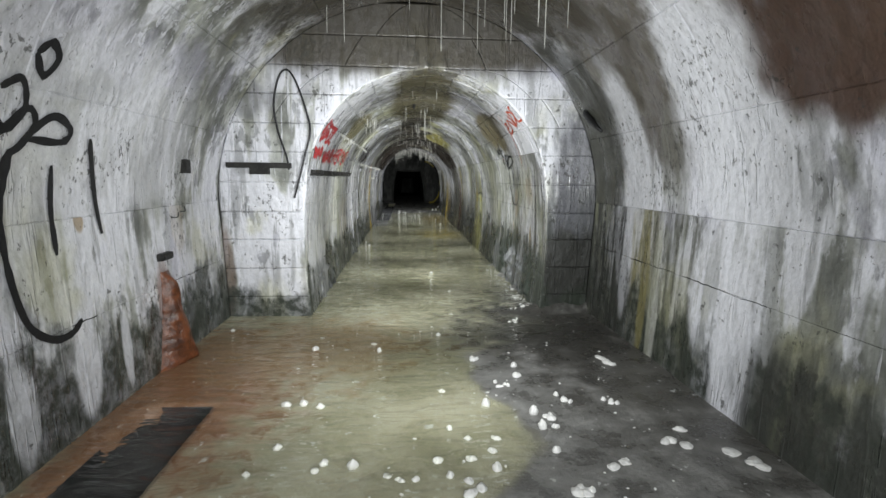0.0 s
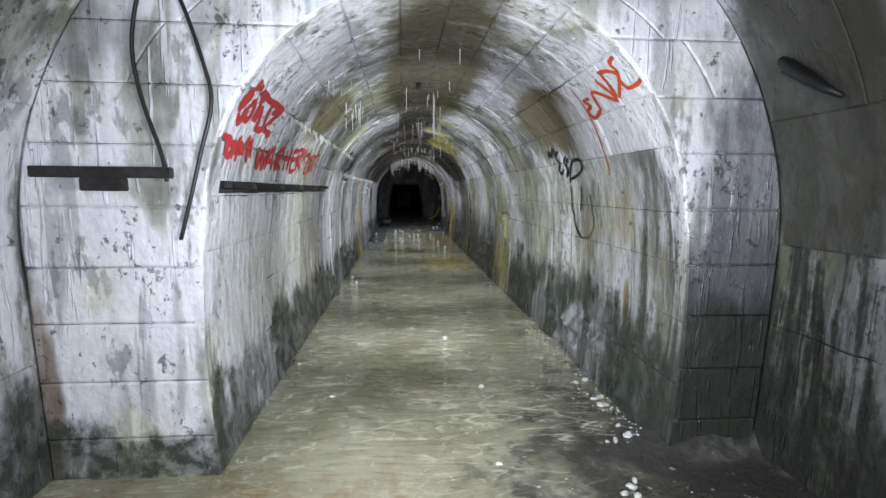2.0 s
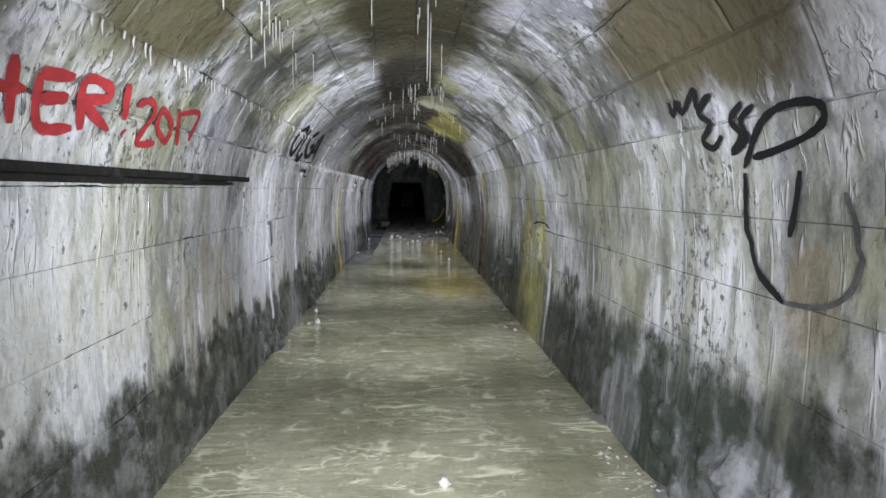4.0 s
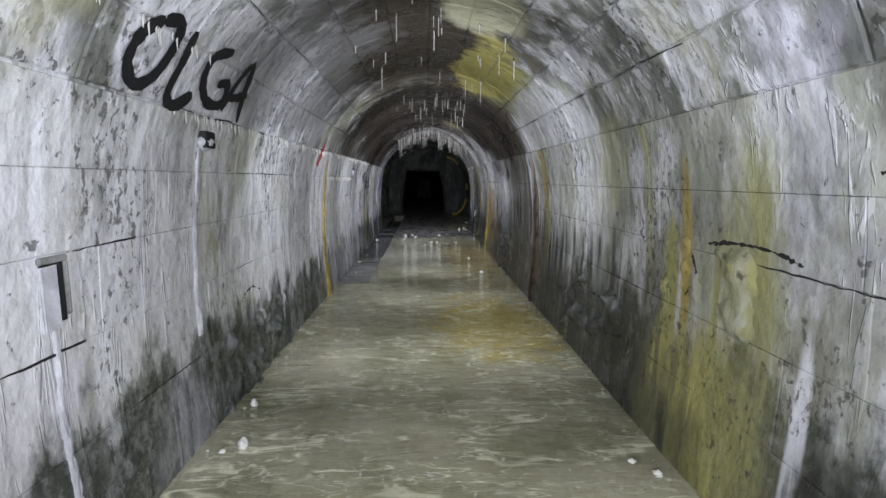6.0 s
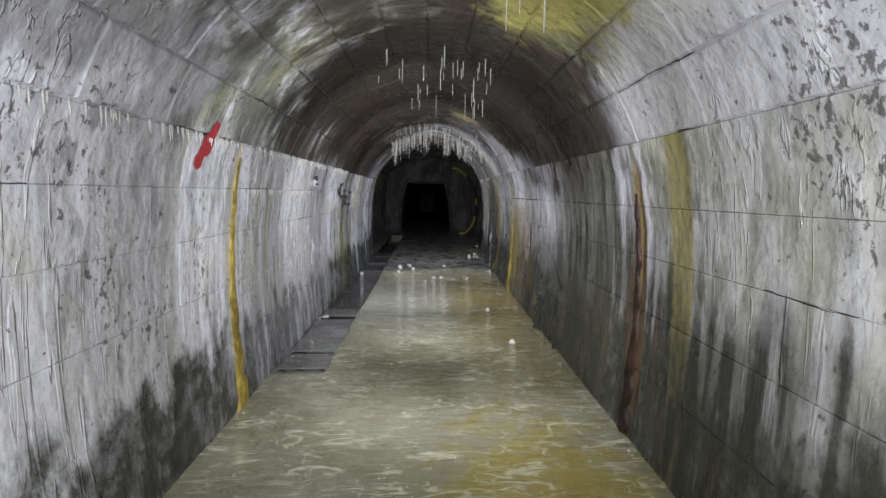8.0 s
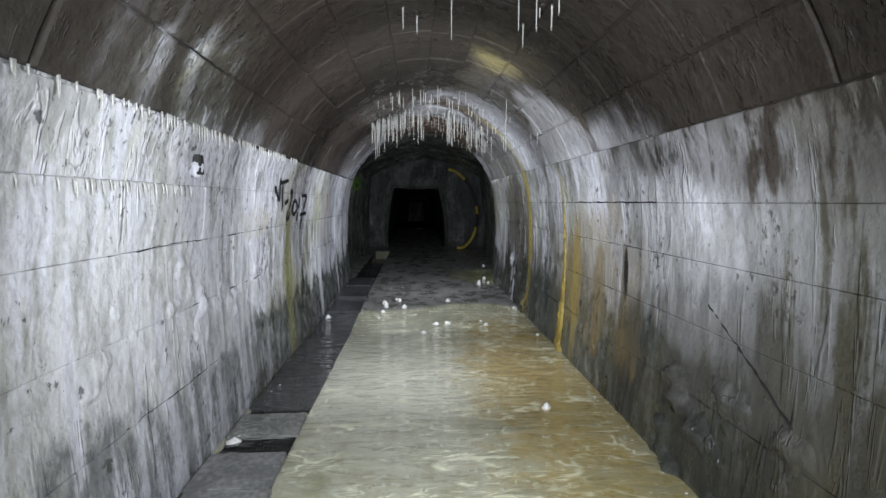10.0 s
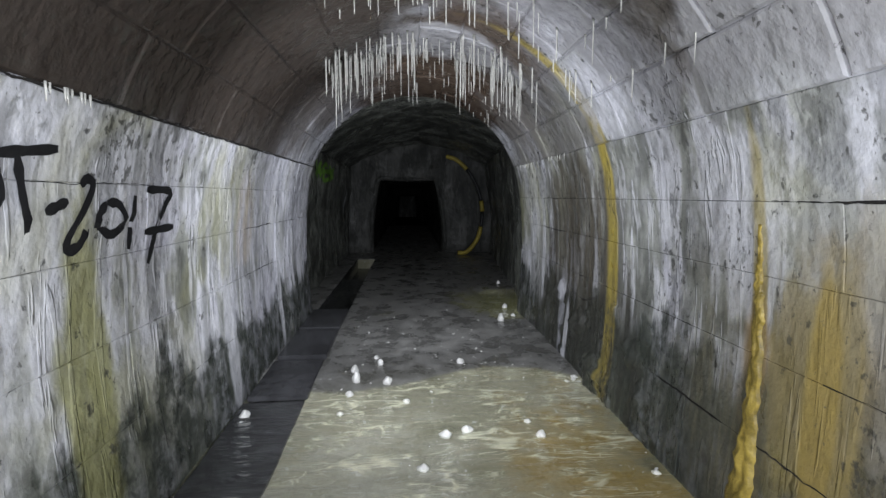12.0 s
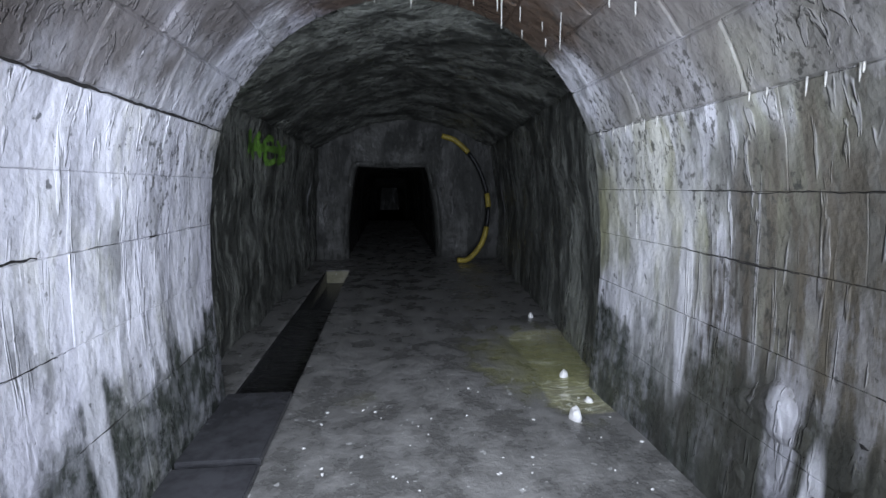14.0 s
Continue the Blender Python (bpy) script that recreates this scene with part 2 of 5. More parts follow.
RIGHT = lining("lining_right", chalk=0.02, algae=0.66, over=[
    (12.95, 0.75, 0.26, 0.75, (0.33, 0.32, 0.12), 0.8, 1.4), (13.1, 0.2, 0.42, 0.55, (0.36, 0.35, 0.11), 0.9, 1.2), (12.75, 0.4, 0.25, 0.7, (0.22, 0.215, 0.12), 0.7, 1.8), (13.45, 1.1, 0.05, 0.5, (0.36, 0.28, 0.07), 0.8, 2.4),
    (8.45, 0.8, 0.06, 0.2, (0.40, 0.30, 0.16), 0.8, 2.6), (16.6, 0.8, 0.14, 1.5, (0.36, 0.31, 0.10), 0.6, 1.6), (17.1, 0.9, 0.09, 0.65, (0.085, 0.04, 0.018), 0.97, 1.8), (17.05, 0.35, 0.06, 0.5, (0.14, 0.06, 0.02), 0.95, 1.6), (23.65, 0.8, 0.10, 1.5, (0.35, 0.275, 0.06), 0.95, 0.7), (23.62, 0.5, 0.03, 0.8, (0.22, 0.17, 0.05), 0.6, 1.6), (24.75, 0.45, 0.09, 0.45, WHITE, 0.6, 3.0), (24.7, 0.7, 1.1, 0.65, (0.06, 0.05, 0.036), 0.82, 2.6), (24.45, 0.15, 1.6, 0.65, (0.038, 0.039, 0.032), 0.97, 1.8), (8, 0.6, 0.45, 1.3, (0.06, 0.058, 0.05), 0.9, 1.8), (9, 0.3, 1.0, 0.6, (0.055, 0.06, 0.05), 0.85, 2.4), (24.6, 0.25, 0.06, 0.35, WHITE, 0.7, 1.6), (17.9, 0.4, 2.3, 0.9, (0.045, 0.047, 0.04), 0.95, 1.9), (15.2, 0.25, 2.0, 0.9, (0.048, 0.05, 0.042), 0.95, 2.0), (19.1, 1.95, 1.9, 0.45, (0.055, 0.042, 0.032), 0.95, 2.2), (19.35, 0.5, 1.0, 0.4, (0.06, 0.058, 0.05), 0.55, 3.0), (21.75, 0.3, 1.0, 0.55, (0.05, 0.056, 0.052), 0.85, 2.4), (9.8, 0.25, 2.4, 0.6, (0.05, 0.066, 0.052), 0.8, 2.6),
    (21.7, 0.7, 0.12, 0.6, (0.33, 0.25, 0.07), 0.75, 3.2), (21.9, 0.8, 0.12, 0.5, (0.36, 0.28, 0.08), 0.6, 3.6), (21.15, 0.6, 0.12, 0.55, (0.20, 0.13, 0.05), 0.7, 3.6), (20.65, 0.75, 0.06, 0.5, (0.05, 0.045, 0.04), 0.7, 1.6), (9.6, 0.2, 0.3, 0.35, WHITE, 0.45, 5.0), (8.9, 0.35, 0.3, 0.5, WHITE, 0.45, 5.0), (10.8, 0.2, 0.3, 0.3, WHITE, 0.35, 5.0), (13.4, 0.25, 0.5, 0.62, (0.36, 0.34, 0.12), 0.95, 0.9), (13.62, 0.95, 0.09, 0.45, (0.36, 0.34, 0.12), 0.9, 1.2), (12.55, 0.45, 0.05, 0.5, WHITE, 0.8, 1.6), (19.4, 0.1, 1.7, 0.8, (0.030, 0.030, 0.026), 0.95, 1.6), (12.35, 0.1, 0.35, 0.5, (0.028, 0.028, 0.024), 0.9, 1.6),
    (21.2, 0.85, 0.8, 0.6, (0.30, 0.22, 0.09), 0.5, 3.8), (25.5, 0.95, 0.06, 0.5, WHITE, 0.6, 2.8), (24.75, 0.35, 0.06, 0.45, (0.5, 0.5, 0.54), 0.5, 2.8), (20.0, 1.65, 0.6, 0.34, WHITE, 0.8, 2.2), (19.8, 1.2, 0.5, 0.5, WHITE, 0.5, 2.4), (21.7, 0.75, 0.9, 0.7, (0.20, 0.18, 0.115), 0.6, 2.6), (21.75, 0.75, 0.07, 0.5, (0.34, 0.25, 0.07), 0.8, 1.4), (18.2, 1.0, 0.85, 1.5, (0.085, 0.08, 0.055), 0.95, 1.0), (17.15, 0.8, 0.16, 0.9, (0.13, 0.085, 0.045), 0.55, 2.4), (17.15, 1.3, 0.07, 0.5, (0.30, 0.22, 0.07), 0.8, 1.6), (24.35, 1.35, 0.65, 0.65, (0.13, 0.115, 0.085), 0.78, 2.2), (25.8, 1.1, 0.5, 0.8, (0.50, 0.50, 0.49), 0.6, 2.6), (12.0, 0.12, 0.6, 0.5, (0.03, 0.03, 0.026), 0.95, 1.6), (20.62, 1.02, 0.035, 0.2, (0.02, 0.018, 0.016), 0.97, 0.8), (8.3, 1.9, 0.45, 0.5, (0.16, 0.155, 0.15), 0.55, 3.2), (15.2, 0.05, 2.0, 0.55, (0.03, 0.03, 0.026), 0.95, 1.4), (19.2, 1.98, 1.3, 0.36, (0.045, 0.036, 0.028), 0.97, 1.8), (19.6, 0.75, 0.9, 0.35, (0.09, 0.086, 0.075), 0.7, 2.8)], stains_and_shade=[
    # first blot paints the greenish cast of distant torchlight into the wall
    (12.6, 1.1, 4.5, 1.3, (0.50, 0.51, 0.40), 0.45, 1.6),
    (8.45, 0.8, 0.06, 0.22, TAN, 0.6, 2.8), (8.5, 1.45, 0.2, 0.2, TAN, 0.4), (9.3, 1.25, 0.12, 0.2, TAN, 0.4),
    (12.9, 0.7, 0.28, 1.0, OLIVE, 0.85, 1.0), (13.1, 0.25, 0.45, 0.6, (0.40, 0.38, 0.13), 0.85, 1.4), (13.45, 1.1, 0.05, 0.5, OCHRE, 0.6, 2.4),
    (13.9, 1.6, 0.06, 1.3, OLIVE, 0.6), (17.1, 1.1, 0.06, 0.7, RUST, 0.95, 1.4),
    (16.85, 0.4, 0.06, 0.6, RUST, 0.9, 0.7), (16.6, 0.9, 0.12, 1.5, OCHRE, 0.55, 0.9), (15.6, 1.3, 0.9, 0.7, WHITE, 0.55),
    (18.9, 0.9, 2.2, 1.3, (0.085, 0.085, 0.07), 0.9, 1.8), (22.1, 0.9, 0.05, 1.0, OCHRE, 0.85, 1.8), (22.1, 0.5, 0.09, 0.7, (0.34, 0.21, 0.06), 0.85, 2.2),
    (21.25, 0.95, 0.7, 0.55, (0.24, 0.165, 0.075), 0.75, 3.6), (20.75, 0.6, 0.9, 0.5, WHITE, 0.4), (23.65, 0.9, 0.075, 1.9, OCHRE, 0.97, 0.45),
    # the grey blot at y 24.45, z 1.5 is painted shade
    (24.75, 0.55, 0.07, 0.4, WHITE, 0.8, 2.0), (24.5, 0.35, 1.25, 1.4, (0.055, 0.052, 0.04), 0.97, 1.8), (24.45, 1.5, 1.1, 0.9, (0.20, 0.19, 0.18), 0.5, 2.4), (13.2, 0.9, 0.9, 0.6, (0.17, 0.165, 0.13), 0.7, 2.4), (14.8, 0.5, 0.7, 0.5, (0.10, 0.10, 0.085), 0.8, 2.0), (20.65, 1.12, 0.03, 0.16, (0.03, 0.028, 0.025), 0.95, 0.7), (20.15, 0.2, 1.3, 0.6, (0.07, 0.085, 0.08), 0.85, 1.6), (22.95, 0.2, 0.6, 0.5, (0.06, 0.075, 0.07), 0.85, 1.4),
    (20.05, 1.5, 2.2, 0.6, WHITE, 0.9, 2.2), (19.11, 1.1, 0.8, 0.7, WHITE, 0.3), (18.9, 1.0, 1.4, 1.3, (0.13, 0.125, 0.09), 0.85, 1.8)])
VAULT = lining("lining_vault", chalk=0.015, gloss=0.22, algae=0.0, plane="xy", stains_and_shade=[
    (0, 10.5, 0.50, 3.4, (0.095, 0.083, 0.048), 0.97, 0.8), (1.05, 9.5, 0.22, 0.9, (0.12, 0.10, 0.055), 0.95, 0.9), (-1, 9.9, 0.2, 0.55, (0.13, 0.115, 0.06), 0.95, 0.9), (0, 15.8, 0.95, 2.4, DAMP, 0.9, 1.8),
    (0.75, 16.5, 0.35, 1.2, OLIVE, 0.9, 1.5), (0.55, 19.09, 0.3, 0.6, OLIVE, 0.8), (0.3, 13.3, 0.3, 0.4, (0.5, 0.5, 0.25), 0.7),
    (0, 18.9, 1.35, 1.7, DAMP, 0.88, 1.8), (-0.75, 21.45, 0.65, 2.3, DAMP, 0.92, 1.4), (-0.4, 19.15, 0.7, 1.2, DAMP, 0.9, 1.4), (1.2, 19.75, 0.5, 1.6, (0.07, 0.052, 0.036), 0.95, 1.2),
    # the grey blot at y 23.85 darkens, as shade, a ring the spots overlight
    (0.35, 21.55, 0.3, 1.0, (0.5, 0.42, 0.25), 0.6), (0, 23.85, 1.2, 0.8, (0.17, 0.17, 0.18), 0.75, 1.6), (0.1, 25.55, 1.05, 1.7, (0.095, 0.066, 0.046), 0.95, 1.4), (0.45, 25.15, 0.7, 2.0, (0.09, 0.063, 0.045), 0.95, 1.4),
    (23.65, 2, 0.10, 0.7, OCHRE, 0.9, 0.5, "yzR"), (20.55, 1.9, 1.2, 0.3, WHITE, 0.6, 2.6, "yzR"), (19.13, 2.4, 2.4, 0.85, (0.055, 0.042, 0.032), 0.97, 2.0, "yzR"), (21.95, 2.55, 2.6, 0.45, (0.08, 0.066, 0.052), 0.85, 1.8, "yzL"), (25.55, 2.1, 1.1, 0.6, (0.45, 0.45, 0.49), 0.7, 1.8, "yzL"), (24.95, 2, 1.4, 0.6, (0.21, 0.20, 0.19), 0.75, 2.2, "yzR"), (21.75, 2.6, 1.6, 0.6, (0.085, 0.07, 0.05), 0.85, 2.2, "yzR"), (-0.85, 24.05, 0.6, 2.0, (0.10, 0.088, 0.08), 0.9, 1.6), (16, 2.1, 1.2, 0.4, WHITE, 0.7, 1.8, "yzR"), (15, 2.1, 1.6, 0.35, WHITE, 0.6, 2.0, "yzL"), (8.3, 2.15, 0.7, 0.5, WHITE, 0.8, 1.4, "yzL"), (8.3, 2.1, 0.8, 0.5, WHITE, 0.8, 1.4, "yzR"), (-0.05, 13.5, 0.34, 1.3, (0.040, 0.034, 0.026), 0.97, 0.7), (-0.15, 15.6, 0.75, 1.5, (0.050, 0.041, 0.031), 0.97, 0.9), (0.60, 16.3, 0.30, 1.2, (0.40, 0.36, 0.11), 0.9, 2.8), (0.38, 14.5, 0.3, 0.5, (0.58, 0.57, 0.40), 0.8, 1.8),
    (0.0, 18.9, 1.35, 1.3, (0.046, 0.038, 0.030), 0.97, 1.2), (18.6, 2.1, 1.2, 0.75, (0.050, 0.040, 0.031), 0.95, 1.6, "yzR"), (-0.55, 21.4, 0.6, 1.7, (0.070, 0.048, 0.038), 0.95, 1.2), (0.55, 20.7, 0.33, 0.9, (0.42, 0.36, 0.16), 0.9, 1.0), (0.1, 24.3, 0.85, 0.4, (0.55, 0.55, 0.58), 0.75, 2.4), (-0.75, 22.6, 0.75, 2.4, (0.052, 0.041, 0.034), 0.95, 1.0), (-0.1, 21.5, 0.5, 1.9, (0.050, 0.042, 0.034), 0.95, 1.0), (15.0, 2.35, 1.3, 0.4, (0.19, 0.19, 0.19), 0.7, 2.6, "yzL"),
    (21.7, 2.1, 0.65, 0.4, WHITE, 0.45, 3.0, "yzR"), (23.1, 2.3, 0.6, 0.5, (0.55, 0.55, 0.6), 0.55, 2.6, "yzR"), (20.4, 2.02, 0.5, 0.26, WHITE, 0.6, 2.6, "yzR"), (20.6, 2.55, 0.8, 0.4, (0.045, 0.038, 0.03), 0.95, 1.6, "yzR"), (19.3, 2.5, 1.5, 0.7, (0.035, 0.028, 0.022), 0.98, 1.0, "yzR")])
CHAMBER = lining("chamber_lining", chalk=0.035, algae=0.50, over=[(5.15, 0.4, 0.12, 0.35, WHITE, 0.8, 1.8), (5.6, 0.35, 0.06, 0.3, WHITE, 0.7, 1.6), (4.6, 0.35, 0.1, 0.3, WHITE, 0.6, 1.8)], stains_and_shade=[
    (3.6, 1.4, 0.4, 1.4, WHITE, 0.5), (6.25, 0.3, 0.16, 0.6, RUST, 0.6), (5.25, 1.33, 0.05, 0.08, TAN, 0.9, 0.8), (6.6, 1.2, 0.12, 0.3, TAN, 0.3)])
# blots get darker towards the tunnel mouth, near y 7
CHAMBER_RIGHT = lining("chamber_lining_right", chalk=-0.03, algae=0.50, over=[(5.0, 0.4, 0.20, 0.75, WHITE, 0.95, 1.4), (6.72, 0.75, 0.12, 0.5, WHITE, 0.95, 1.0), (6.1, 0.5, 0.07, 0.8, (0.4, 0.4, 0.33), 0.7, 1.2), (6.3, 0.6, 0.08, 0.8, (0.24, 0.21, 0.085), 0.7, 2.6), (7.3, 0.5, 0.5, 1.1, (0.04, 0.042, 0.036), 0.85, 2.4), (5.3, 0.9, 0.3, 0.55, WHITE, 0.9, 2.2), (4.9, 0.15, 0.08, 0.3, WHITE, 0.95, 1.4), (4.2, 0.2, 0.7, 0.5, (0.05, 0.052, 0.045), 0.85, 1.8), (6.05, 0.35, 0.05, 0.4, (0.42, 0.42, 0.38), 0.8, 1.4), (7.1, 0.5, 0.5, 0.9, (0.035, 0.036, 0.031), 0.93, 1.8)], stains_and_shade=[
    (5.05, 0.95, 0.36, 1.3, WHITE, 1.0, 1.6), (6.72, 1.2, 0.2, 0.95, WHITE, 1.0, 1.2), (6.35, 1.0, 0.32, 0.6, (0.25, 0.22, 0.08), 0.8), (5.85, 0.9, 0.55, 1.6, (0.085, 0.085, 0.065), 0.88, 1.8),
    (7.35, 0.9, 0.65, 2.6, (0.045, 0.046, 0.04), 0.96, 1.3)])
# the right-hand blot at y 7.3 is darker as well
CHAMBER_VAULT = lining("chamber_vault_lining", chalk=0.02, gloss=0.3, algae=0.0, plane="xy", stains_and_shade=[
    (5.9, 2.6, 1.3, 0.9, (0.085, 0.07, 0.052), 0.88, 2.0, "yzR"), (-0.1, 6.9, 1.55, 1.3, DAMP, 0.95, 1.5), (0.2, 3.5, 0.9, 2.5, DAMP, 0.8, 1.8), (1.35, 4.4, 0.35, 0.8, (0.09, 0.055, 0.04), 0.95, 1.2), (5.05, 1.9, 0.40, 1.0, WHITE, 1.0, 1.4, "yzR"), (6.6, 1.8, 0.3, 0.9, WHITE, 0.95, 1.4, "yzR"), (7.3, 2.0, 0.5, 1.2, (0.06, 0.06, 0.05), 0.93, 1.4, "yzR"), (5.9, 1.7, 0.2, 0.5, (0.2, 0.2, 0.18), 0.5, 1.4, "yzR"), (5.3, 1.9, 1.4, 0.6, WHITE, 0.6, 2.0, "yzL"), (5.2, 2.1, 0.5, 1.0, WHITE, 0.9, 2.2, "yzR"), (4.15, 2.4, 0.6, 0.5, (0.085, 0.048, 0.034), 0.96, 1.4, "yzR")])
# the grey blot at x 1.95 is shade painted where the torch turns away
PORTAL = lining("portal_lining", chalk=0.055, algae=0.22, plane="xz", stains_and_shade=[
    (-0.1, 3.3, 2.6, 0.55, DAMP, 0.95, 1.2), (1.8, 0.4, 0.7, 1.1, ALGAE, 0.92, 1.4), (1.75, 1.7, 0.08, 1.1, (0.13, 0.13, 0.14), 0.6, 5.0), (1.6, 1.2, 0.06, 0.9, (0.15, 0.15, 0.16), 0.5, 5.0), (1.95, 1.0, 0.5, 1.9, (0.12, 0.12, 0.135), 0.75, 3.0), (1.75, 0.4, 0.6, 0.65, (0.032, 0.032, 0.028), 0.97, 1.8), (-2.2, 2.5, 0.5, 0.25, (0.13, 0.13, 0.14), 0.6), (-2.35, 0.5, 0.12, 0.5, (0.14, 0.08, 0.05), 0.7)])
ROCK = lining("dark_rock", chalk=0.0, algae=0.0, relief=2.0, tones=((0.075, 0.078, 0.068), (0.15, 0.155, 0.135), (0.28, 0.29, 0.255)), stains_and_shade=[(32.45, 1.2, 0.05, 0.5, WHITE, 0.8, 0.8), (29.75, 1, 0.06, 0.6, GREY, 0.8, 0.9), (30.75, 1.3, 0.05, 0.4, PALE, 0.7, 0.9)])
# darker copy of the rock: the heading's shade is put into its tones
SHADED_ROCK = lining("shaded_rock", chalk=0.0, algae=0.0, relief=1.2, gloss=0.08, tones=((0.045, 0.046, 0.042), (0.065, 0.065, 0.06), (0.095, 0.095, 0.088)))


def bed_material():
    """The floor: silt under water, dark wet concrete, rust and ochre washed out of the walls, and painted caustics."""
    n = Nodes("silt_and_concrete")
    big, mid, fine = n.noise(0.9, detail=5.0), n.noise(4.0, detail=6.0, rough=0.65, off=2.0), n.noise(40.0, detail=4.0, rough=0.6)
    col = n.mix(n.ramp(big, 0.35, 0.65), (0.22, 0.212, 0.138), (0.37, 0.352, 0.262))
    low = n.ramp(n.math("MULTIPLY_ADD", mid, 0.012, n.z), 0.0, 0.012)
    col = n.mix(low, col, n.mix(n.ramp(mid, 0.36, 0.66), (0.13, 0.128, 0.12), (0.27, 0.265, 0.25)))
    # the pale blot at y 21.35 paints wet sheen into the silt
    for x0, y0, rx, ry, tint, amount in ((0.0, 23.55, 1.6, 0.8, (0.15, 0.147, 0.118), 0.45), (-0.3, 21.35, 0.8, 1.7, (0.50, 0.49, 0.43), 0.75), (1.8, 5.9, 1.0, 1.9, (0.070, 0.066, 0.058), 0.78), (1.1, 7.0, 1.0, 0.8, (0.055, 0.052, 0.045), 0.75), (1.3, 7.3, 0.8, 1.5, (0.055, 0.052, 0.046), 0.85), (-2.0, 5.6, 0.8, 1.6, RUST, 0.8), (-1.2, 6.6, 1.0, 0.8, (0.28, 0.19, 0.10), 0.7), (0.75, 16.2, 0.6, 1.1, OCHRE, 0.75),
                                         (0.95, 21.45, 0.55, 1.9, (0.36, 0.25, 0.07), 0.7), (1.2, 27.15, 0.5, 0.8, OLIVE, 0.6), (0.9, 19.06, 0.5, 1.5, (0.3, 0.24, 0.09), 0.4)):
        col = n.mix(n.math("MULTIPLY", n.blot(n.x, n.y, x0, y0, rx, ry, mid, 2.6, 0.5), amount), col, tint)
    # bright ripple caustics painted into the bed's colour, with a slight bump
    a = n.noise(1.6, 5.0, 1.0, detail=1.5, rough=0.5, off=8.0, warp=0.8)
    caustic = n.ramp(n.math("ABSOLUTE", n.math("MULTIPLY_ADD", a, 2.0, -1.0)), 0.0, 0.06, 1.0, 0.0)
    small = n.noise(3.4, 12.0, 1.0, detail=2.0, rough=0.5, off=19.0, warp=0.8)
    caustic = n.math("MAXIMUM", caustic, n.ramp(n.math("ABSOLUTE", n.math("MULTIPLY_ADD", small, 2.0, -1.0)), 0.0, 0.05, 0.8, 0.0))
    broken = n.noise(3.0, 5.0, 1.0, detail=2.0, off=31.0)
    caustic = n.math("MULTIPLY", n.math("MULTIPLY", caustic, n.ramp(broken, 0.42, 0.54)), n.math("MULTIPLY", n.ramp(big, 0.30, 0.50), n.math("MULTIPLY", n.ramp(n.y, 6.8, 8.4), n.math("SUBTRACT", 1.0, low))))
    col = n.mix(n.math("MULTIPLY", caustic, 0.85), col, (0.74, 0.72, 0.56))
    specks = n.noise(16.0, detail=2.0, off=4.0)
    col = n.mix(n.ramp(specks, 0.69, 0.73, 0.0, 0.7), col, (0.6, 0.6, 0.58))
    col = n.mix(n.ramp(fine, 0.4, 0.7, 0.0, 0.15), col, (0.10, 0.095, 0.08))
    return n.finish(col, n.ramp(mid, 0.4, 0.6, 0.22, 0.5), n.math("ADD", n.math("MULTIPLY_ADD", caustic, 0.15, mid), n.math("MULTIPLY", fine, 0.2)), 0.025, 0.9)


def water_material():
    n = Nodes("rippled_water")
    a = n.noise(2.2, 8.0, 1.0, detail=2.0, rough=0.45, warp=0.5)
    b = n.noise(7.0, 15.0, 1.0, detail=2.0, rough=0.5, off=3.0)
    ridge = n.math("SUBTRACT", 1.0, n.math("ABSOLUTE", n.math("MULTIPLY_ADD", a, 2.0, -1.0)))
    n.bsdf.inputs["Transmission Weight"].default_value = 1.0
    n.bsdf.inputs["IOR"].default_value = 1.33
    return n.finish((0.93, 0.95, 0.88), 0.03, n.math("MULTIPLY_ADD", b, 0.25, n.math("POWER", ridge, 3.0)), 0.03, 0.7)


def plain(name, colour, rough=0.6, metal=0.0, grain=30.0, spread=0.5, depth=0.003):
    n = Nodes(name)
    f, g = n.noise(grain, detail=5.0, rough=0.6), n.noise(grain * 0.12, detail=4.0)
    dark = tuple(c * (1 - spread) for c in colour)
    n.bsdf.inputs["Metallic"].default_value = metal
    col = n.mix(n.ramp(n.math("ADD", n.math("MULTIPLY", f, 0.5), n.math("MULTIPLY", g, 0.5)), 0.4, 0.62), dark, colour)
    return n.finish(col, rough, f, depth, 0.8)


CALCITE = plain("white_calcite", (0.80, 0.79, 0.76), 0.35, grain=45.0, spread=0.12)
STRAW = plain("translucent_calcite", (0.66, 0.65, 0.60), 0.3, grain=60.0, spread=0.3)
YELLOW_STONE = plain("yellow_calcite", (0.62, 0.52, 0.25), 0.4, spread=0.3)
BLACK_METAL = plain("corroded_black_steel", (0.035, 0.033, 0.03), 0.55, 0.3, spread=0.6)
CABLE = plain("black_rubber", (0.015, 0.015, 0.016), 0.45)
RED_PAINT = plain("red_spray_paint", (0.52, 0.045, 0.05), 0.6, grain=14.0, spread=0.35)
ORANGE_PAINT = plain("orange_spray_paint", (0.60, 0.09, 0.03), 0.6, grain=14.0, spread=0.3)
BLACK_PAINT = plain("black_spray_paint", (0.012, 0.012, 0.014), 0.6)
GREY_PAINT = plain("faded_grey_paint", (0.16, 0.16, 0.16), 0.7, spread=0.5)
GREEN_PAINT = plain("green_spray_paint", (0.22, 0.46, 0.06), 0.7, spread=0.6)
RUST_CRUST = plain("rust_crust", (0.20, 0.065, 0.025), 0.28, grain=14.0, spread=0.75, depth=0.02)
